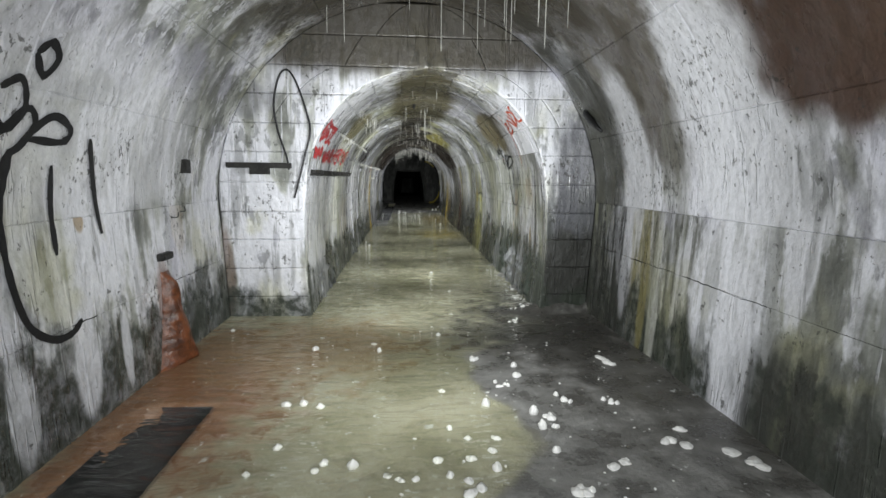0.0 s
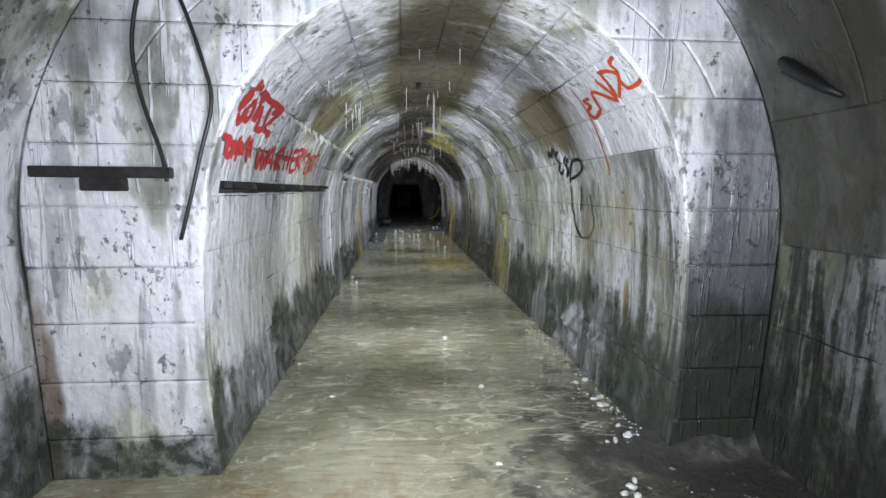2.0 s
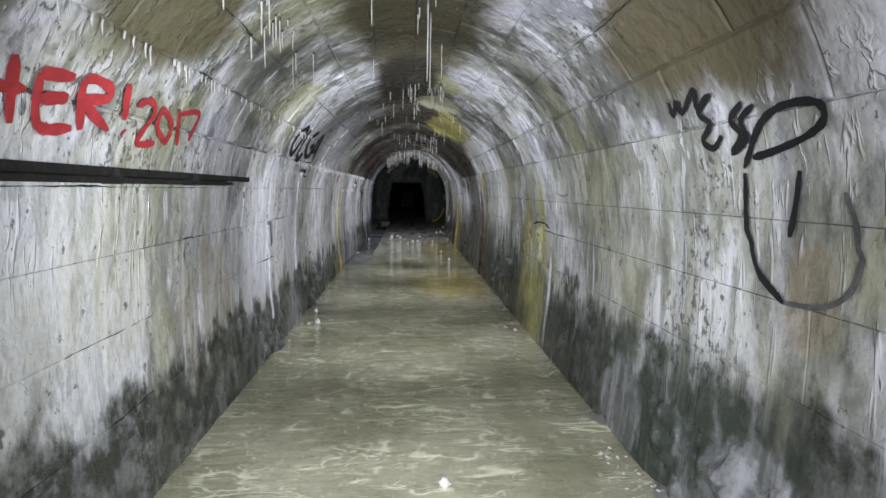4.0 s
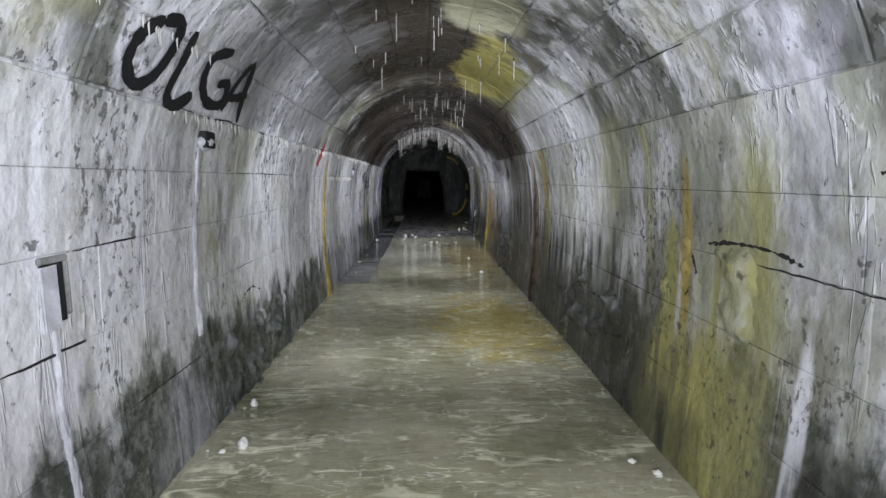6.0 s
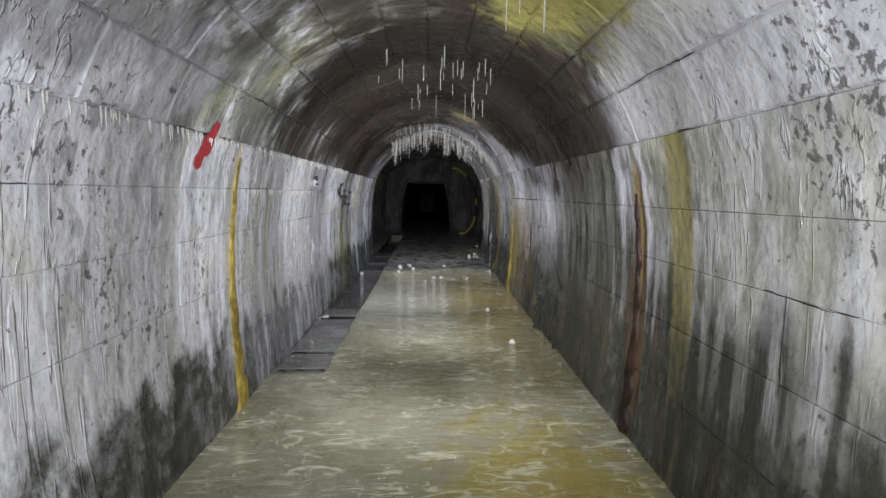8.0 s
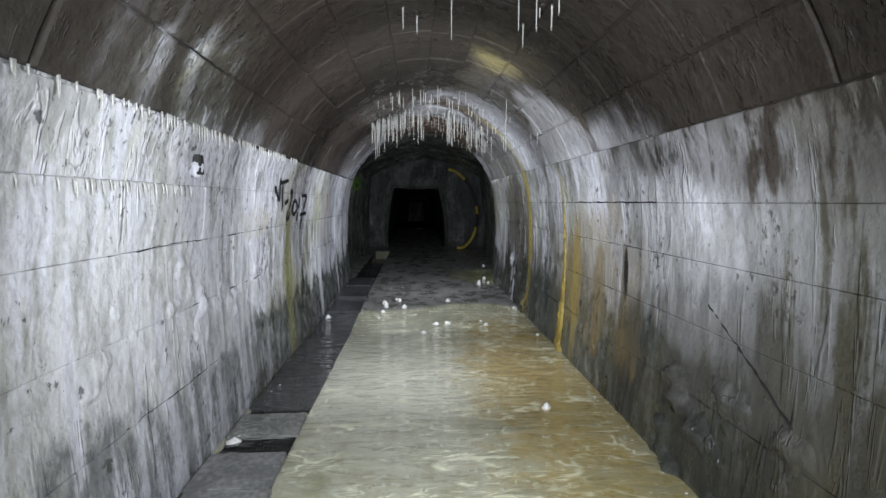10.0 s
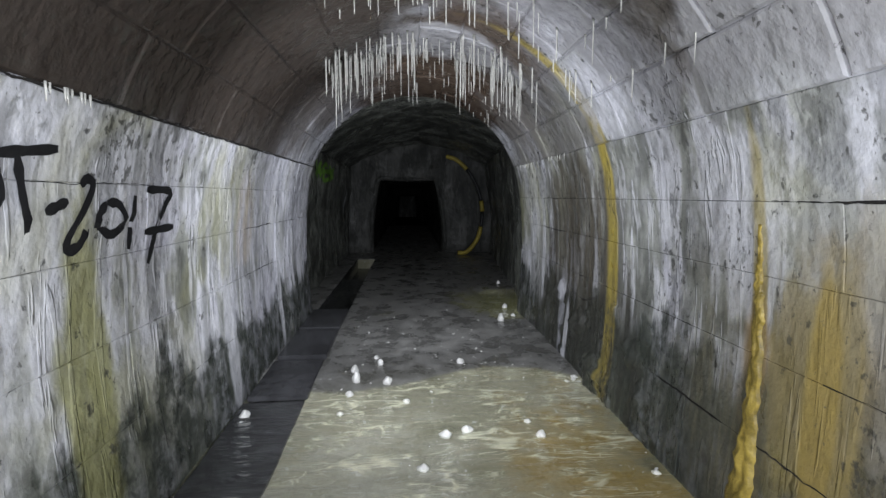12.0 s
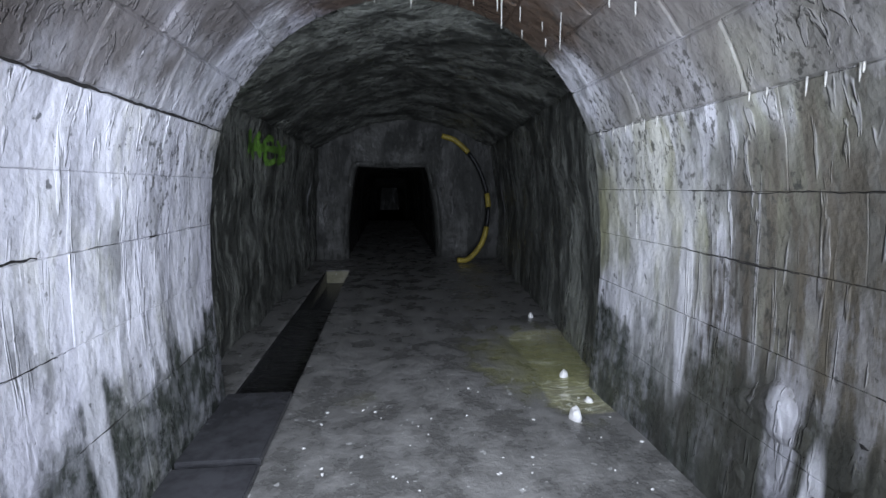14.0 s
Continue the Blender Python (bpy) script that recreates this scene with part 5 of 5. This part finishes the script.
crack(right_skin, [(13.45, 0.95), (13.35, 1.08), (13.4, 1.2)], 0.010, 3)
crack(right_skin, [(14.4, 0.72), (14.8, 0.62), (15.2, 0.66), (15.5, 0.55)], 0.018, 4)
crack(right_skin, [(14.2, 0.45), (14.6, 0.38), (15.0, 0.42)], 0.016, 5)
crack(right_skin, [(19.6, 1.0), (19.3, 0.82), (18.95, 0.6)], 0.010, 6)
crack(right_skin, [(23.9, 0.75), (24.2, 0.66), (24.5, 0.68)], 0.014, 7)
crack(left_skin, [(14.9, 0.66), (14.7, 0.72), (14.45, 0.66)], 0.014, 8)

# crumbs of lime and mortar along the foot of the walls and over the floor
bm = bmesh.new()
for k in range(420):
    if k < 120:
        y, x = r.uniform(7.8, 10.6), 1.36 - abs(r.gauss(0, 0.13))
    elif k < 200:
        y, x = r.uniform(12.0, 26.2), r.choice((-1.33, 1.34)) * r.uniform(0.95, 1.0)
    elif k < 330:
        y, x = r.uniform(2.5, 7.4), r.uniform(-1.2, 1.8)
    else:
        y, x = r.uniform(23.75, 26.6), r.uniform(-0.7, 1.25)
    size = r.uniform(0.003, 0.012) if k >= 60 else r.uniform(0.004, 0.013)
    z = max(ground(x, y), -0.004)
    bmesh.ops.create_icosphere(bm, subdivisions=1, radius=size, matrix=Matrix.Translation((x, y, z + size * 0.2)) @ Matrix.Rotation(r.uniform(0, 3), 4, "Z") @ Matrix.Diagonal((1.4, 0.9, 0.6, 1)))
tagged(mesh_object("lime_crumbs", bm, CALCITE), "white crumbs of fallen lime on the wet floor", "debris", kind="stuff")


# cable trays, cable, boxes and brackets
def wall_tray():
    top = tagged(new("cable_tray"), "corroded black steel cable tray along the tunnel wall", "cable tray")
    top.location = on_tunnel(-1, 1.68, 9.8)
    parts = (("back_plate", -1.398, -1.372, 7.84, 11.4, 1.635, 1.775), ("shelf", -1.392, -1.300, 7.84, 11.3, 1.640, 1.660), ("conduit", -1.372, -1.325, 7.9, 11.75, 1.668, 1.705))
    for name, x0, x1, y0, y1, z0, z1 in parts:
        bm = bmesh.new()
        box(bm, x0, x1, y0, y1, z0, z1, 0.003)
        bm.transform(Matrix.Translation(-top.location))
        part(name, bm, BLACK_METAL, top)
    for y in (8.3, 9.1, 9.9, 10.7):
        bm = bmesh.new()
        box(bm, -1.385, -1.296, y, y + 0.03, 1.632, 1.700, 0.003)
        bm.transform(Matrix.Translation(-top.location))
        part("bracket", bm, BLACK_METAL, top)


def portal_tray():
    top = tagged(new("cable_tray"), "short black steel cable tray with a box on white blocks", "cable tray")
    top.location = (-1.9, BEGIN - 0.02, 1.74)
    for name, x0, x1, y0, y1, z0, z1 in (("rail", -2.26, -1.55, BEGIN - 0.07, BEGIN - 0.004, 1.715, 1.775), ("junction_box", -2.0, -1.79, BEGIN - 0.085, BEGIN - 0.004, 1.645, 1.716)):
        bm = bmesh.new()
        box(bm, x0, x1, y0, y1, z0, z1, 0.005)
        bm.transform(Matrix.Translation(-top.location))
        part(name, bm, BLACK_METAL, top)


wall_tray()
portal_tray()
bm = bmesh.new()
tube(bm, curve_through([(-1.57, BEGIN - 0.05, 1.70), (-1.60, BEGIN - 0.03, 1.85), (-1.69, BEGIN - 0.02, 2.15), (-1.72, BEGIN - 0.02, 2.42), (-1.66, BEGIN - 0.02, 2.70), (-1.57, BEGIN - 0.012, 2.79), (-1.47, BEGIN - 0.02, 2.66), (-1.36, BEGIN - 0.02, 2.32),
                        (-1.33, BEGIN - 0.02, 2.12), (-1.40, BEGIN - 0.02, 1.85), (-1.46, BEGIN - 0.02, 1.62), (-1.53, BEGIN - 0.012, 1.38)]), 0.011)
tagged(mesh_object("cable", bm, CABLE, True), "loop of loose black cable hanging on the tunnel mouth", "cable")


def wall_box(name, y, z, wide, high, deep, material, label, category):
    p = on_chamber(-1, up_chamber(z), y, 0.0)
    bm = bmesh.new()
    box(bm, -0.03, deep, -wide / 2, wide / 2, -high / 2, high / 2, 0.006)
    box(bm, deep - 0.004, deep + 0.006, -wide * 0.36, wide * 0.36, -high * 0.36, high * 0.36, 0.002)
    ob = mesh_object(name, bm, material)
    ob.location = p
    return tagged(ob, label, category)


wall_box("junction_box", 6.78, 1.71, 0.13, 0.13, 0.035, BLACK_METAL, "small black junction box on the pale chamber wall", "electrical box")
wall_box("wall_bracket", 6.27, 0.93, 0.20, 0.06, 0.05, BLACK_METAL, "dark steel bracket stub above the rust mound", "bracket")
bm = bmesh.new()
for a, b in (((6.5, 1.25), (6.64, 1.28)), ((6.68, 1.29), (6.78, 1.33))):
    tube(bm, curve_through([on_chamber(-1, up_chamber(a[1]), a[0], 0.006), on_chamber(-1, up_chamber((a[1] + b[1]) / 2 - 0.02), (a[0] + b[0]) / 2, 0.03), on_chamber(-1, up_chamber(b[1]), b[0], 0.006)], 5), 0.005, 5)
tagged(mesh_object("wire", bm, CABLE, True), "bent ends of dark wire sticking out of the wall", "wire")

lamp_body = tagged(new("wall_lamp"), "dead black lamp with a pale tag high on the chamber wall", "lamp")
lamp_body.location = (1.76, 7.28, 2.25)
bm = bmesh.new()
tube(bm, [Vector(p) - lamp_body.location for p in ((1.76, 7.44, 2.38), (1.745, 7.38, 2.335), (1.775, 7.27, 2.25), (1.80, 7.18, 2.18), (1.83, 7.12, 2.135))], [0.028, 0.040, 0.036, 0.024, 0.012], 10)
part("housing", bm, CABLE, lamp_body, smooth=True)
bm = bmesh.new()
box(bm, -0.048, -0.044, 0.085, 0.115, 0.070, 0.090)
part("tag", bm, CALCITE, lamp_body, "small white tag")

def wall_stub(y, s, wide, high, deep, label, crusted):
    """A cut-off steel bracket on the tunnel wall, with the lime that has grown over it."""
    top = tagged(new("wall_bracket"), label, "bracket")
    top.location = on_tunnel(-1, s, y)
    bm = bmesh.new()
    box(bm, -0.02, deep, -wide / 2, wide / 2, -high / 2, high / 2, 0.005)
    box(bm, deep * 0.4, deep, -wide / 2, wide / 2, -high * 1.1, -high / 2, 0.004)
    part("plate", bm, BLACK_METAL, top)
    if crusted:
        bm = bmesh.new()
        bmesh.ops.create_icosphere(bm, subdivisions=3, radius=1.0)
        for v in bm.verts:
            v.co = Vector((v.co.x * deep * 0.8 + deep * 0.3, v.co.y * wide * 0.62, v.co.z * high * 0.8 - high * 0.55)) * (1 + 0.25 * noise.noise(v.co * 2.2))
        part("lime_crust", bm, LIME_FLOW, top, "white lime crust", True)


wall_stub(13.8, 1.83, 0.12, 0.06, 0.05, "cut-off steel bracket crusted with white lime", True)
wall_stub(19.95, 1.76, 0.05, 0.07, 0.045, "cut-off steel bracket crusted with white lime", True)
slot = tagged(new("wall_slot"), "narrow slot in the tunnel wall, its shade set in black strips", "wall slot")
slot.location = on_tunnel(-1, 1.17, 12.64)
# raised black strips stand in for the shade inside the slot
bm = bmesh.new()
box(bm, -0.02, 0.013, 0.03, 0.052, -0.13, 0.10, 0.003)
box(bm, -0.02, 0.013, -0.06, 0.05, 0.090, 0.10, 0.002)
part("opening_shade", bm, CABLE, slot)
bm = bmesh.new()
box(bm, -0.02, 0.009, -0.058, 0.030, -0.16, 0.090, 0.006)
part("filling", bm, LIME_FLOW, slot, "white lime filling")
bm = bmesh.new()
box(bm, -0.02, 0.022, -0.07, 0.07, 0.10, 0.125, 0.004)
box(bm, -0.02, 0.022, 0.055, 0.07, -0.11, 0.10, 0.004)
part("rim", bm, SLAB, slot)

hook = tagged(new("ceiling_fitting"), "rusty lamp fitting under the vault's crown", "fitting")
hook.location = (-0.125, 10.45, roof(-0.125, 10.45))
bm = bmesh.new()
tube(bm, [(0, 0, 0.012), (0, 0, -0.012)], 0.035, 10)
part("base", bm, BLACK_METAL, hook)
bm = bmesh.new()
tube(bm, [(0, 0, -0.012), (0, 0, -0.05), (0.004, 0, -0.075)], [0.02, 0.026, 0.015], 9)
part("socket", bm, BLACK_METAL, hook)

hose = tagged(new("hose"), "thick yellow and black hose curving down the rock face", "hose")
hose.location = (1.7, 33.15, 0.0)
path = curve_through([(0.95, 33.4, 2.62), (1.25, 33.35, 2.50), (1.6, 33.25, 2.12), (1.82, 33.15, 1.6), (1.88, 33.05, 1.05), (1.75, 32.95, 0.45), (1.45, 32.85, 0.10), (1.2, 32.8, 0.07)], 6)
for name, a, b, material in (("yellow_length", 0, 10, YELLOW_PLASTIC), ("black_length", 10, 20, CABLE), ("yellow_length", 20, 23, YELLOW_PLASTIC), ("black_length", 23, 27, CABLE), ("yellow_length", 27, 42, YELLOW_PLASTIC)):
    bm = bmesh.new()
    tube(bm, [p - hose.location for p in path[a:b + 1]], 0.055 if material is YELLOW_PLASTIC else 0.04, 9)
    part(name, bm, material, hose, smooth=True)

# covers over the drain
r = random.Random(44)
y = GUTTER[2] + 0.05
while y < 26.45:
    dark = 20.35 < y < 21.05 or 21.75 < y
    length = r.uniform(0.85, 1.15) if dark else r.uniform(0.36, 0.5)
    length = min(length, 26.58 - y)
    if length > 0.2:
        bm = bmesh.new()
        box(bm, GUTTER[0] - 0.015, GUTTER[1] + 0.02, 0.0, length - 0.02, 0.0, 0.05, 0.006)
        ob = mesh_object("drain_cover", bm, DARK_SLAB if dark else SLAB)
        ob.location = (r.uniform(-0.01, 0.01), y, ground(-0.8, y) - 0.002)
        ob.rotation_euler = (0, 0, r.uniform(-0.03, 0.03))
        tagged(ob, "smooth dark wet slab over the side drain" if dark else "wet grey concrete slab over the side drain", "drain cover", "drain covers")
    y += length + (r.uniform(0.0, 0.02) if dark or r.random() < 0.6 else r.uniform(0.2, 0.4))


def rock_left_skin(y, z, d):
    v = (z + 0.2) / 2.5
    p = Vector((-1.74 + 0.25 * max(v - 0.5, 0), y, z))
    return p + Vector((noise.fractal(p * 1.3, 1.0, 2.0, 4) * 0.07 + noise.noise(p * 6.0) * 0.0175 + 0.062 + d, 0, 0))


paint("graffiti", [[(28.25, 1.9), (28.4, 2.12), (28.5, 1.88), (28.65, 2.12), (28.75, 1.88)], [(28.9, 2.1), (28.9, 1.86), (29.2, 1.88), (29.2, 2.12), (28.9, 2.1)], [(29.35, 2.12), (29.75, 1.95), (29.35, 1.86), (29.85, 2.1)], [(28.35, 1.98), (29.75, 2.02)]],
      rock_left_skin, 0.08, GREEN_PAINT, "faint green spray-painted scrawl on the rock", seed=15)

# ---- wall blocks ----
def wall_blocks(wall, at, cx, side, levels, y0, y1, lengths, material, seed, cuts=2, gap=0.001, edge=0.0035):
    r = random.Random(seed)
    for s0, s1 in zip(levels, levels[1:]):
        y = y0
        while y < y1 - 0.01:
            e = min(y + r.uniform(*lengths), y1)
            e = y1 if y1 - e < lengths[0] * 0.6 else e
            b = bmesh.new()
            block(b, at, cx, side, s0, s1, y, e, gap, r.uniform(-0.002, 0.004), cuts=cuts, edge=edge)
            part("block", b, material, wall)
            y = e


wall_blocks(wall_left, tunnel_at, 0, -1, [-0.2, 0.50, 0.92, 1.30, 1.62, TOP - 0.010], BEGIN + 0.004, END, (0.9, 1.7), LEFT, 1)
wall_blocks(wall_right, tunnel_at, 0, 1, [-0.2, 0.46, 0.86, 1.22, 1.54, TOP], BEGIN + 0.004, END, (0.9, 1.7), RIGHT, 2)
wall_blocks(wall_chamber_left, chamber_at, C_X, -1, [-0.2, 0.68, C_SPRING], C_BACK, BEGIN, (1.8, 3.2), CHAMBER, 3, 3)
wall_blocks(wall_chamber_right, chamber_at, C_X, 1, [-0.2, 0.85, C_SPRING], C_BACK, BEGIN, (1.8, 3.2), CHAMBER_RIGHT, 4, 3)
rng = random.Random(8)
for z0, z1 in zip(PORTAL_COURSES, PORTAL_COURSES[1:]):
    for side in (-1, 1):
        wide = outer_x(z0) - mouth_x(z1)
        cut = sorted([0.0, 1.0] + ([rng.uniform(0.4, 0.6)] if wide > 1.1 else []))
        for a, b in zip(cut, cut[1:]):
            def end(z, f, side=side):
                o = C_X + side * outer_x(z)
                return o + (side * mouth_x(z) - o) * f
            lo, hi = (a, b) if side < 0 else (b, a)
            bmx = bmesh.new()
            portal_piece(bmx, lambda z: end(z, lo), lambda z: end(z, hi), z0, z1, BEGIN + rng.uniform(-0.008, 0.004), BEGIN + 0.06, 0.002)
            part("block", bmx, PORTAL, wall_portal)
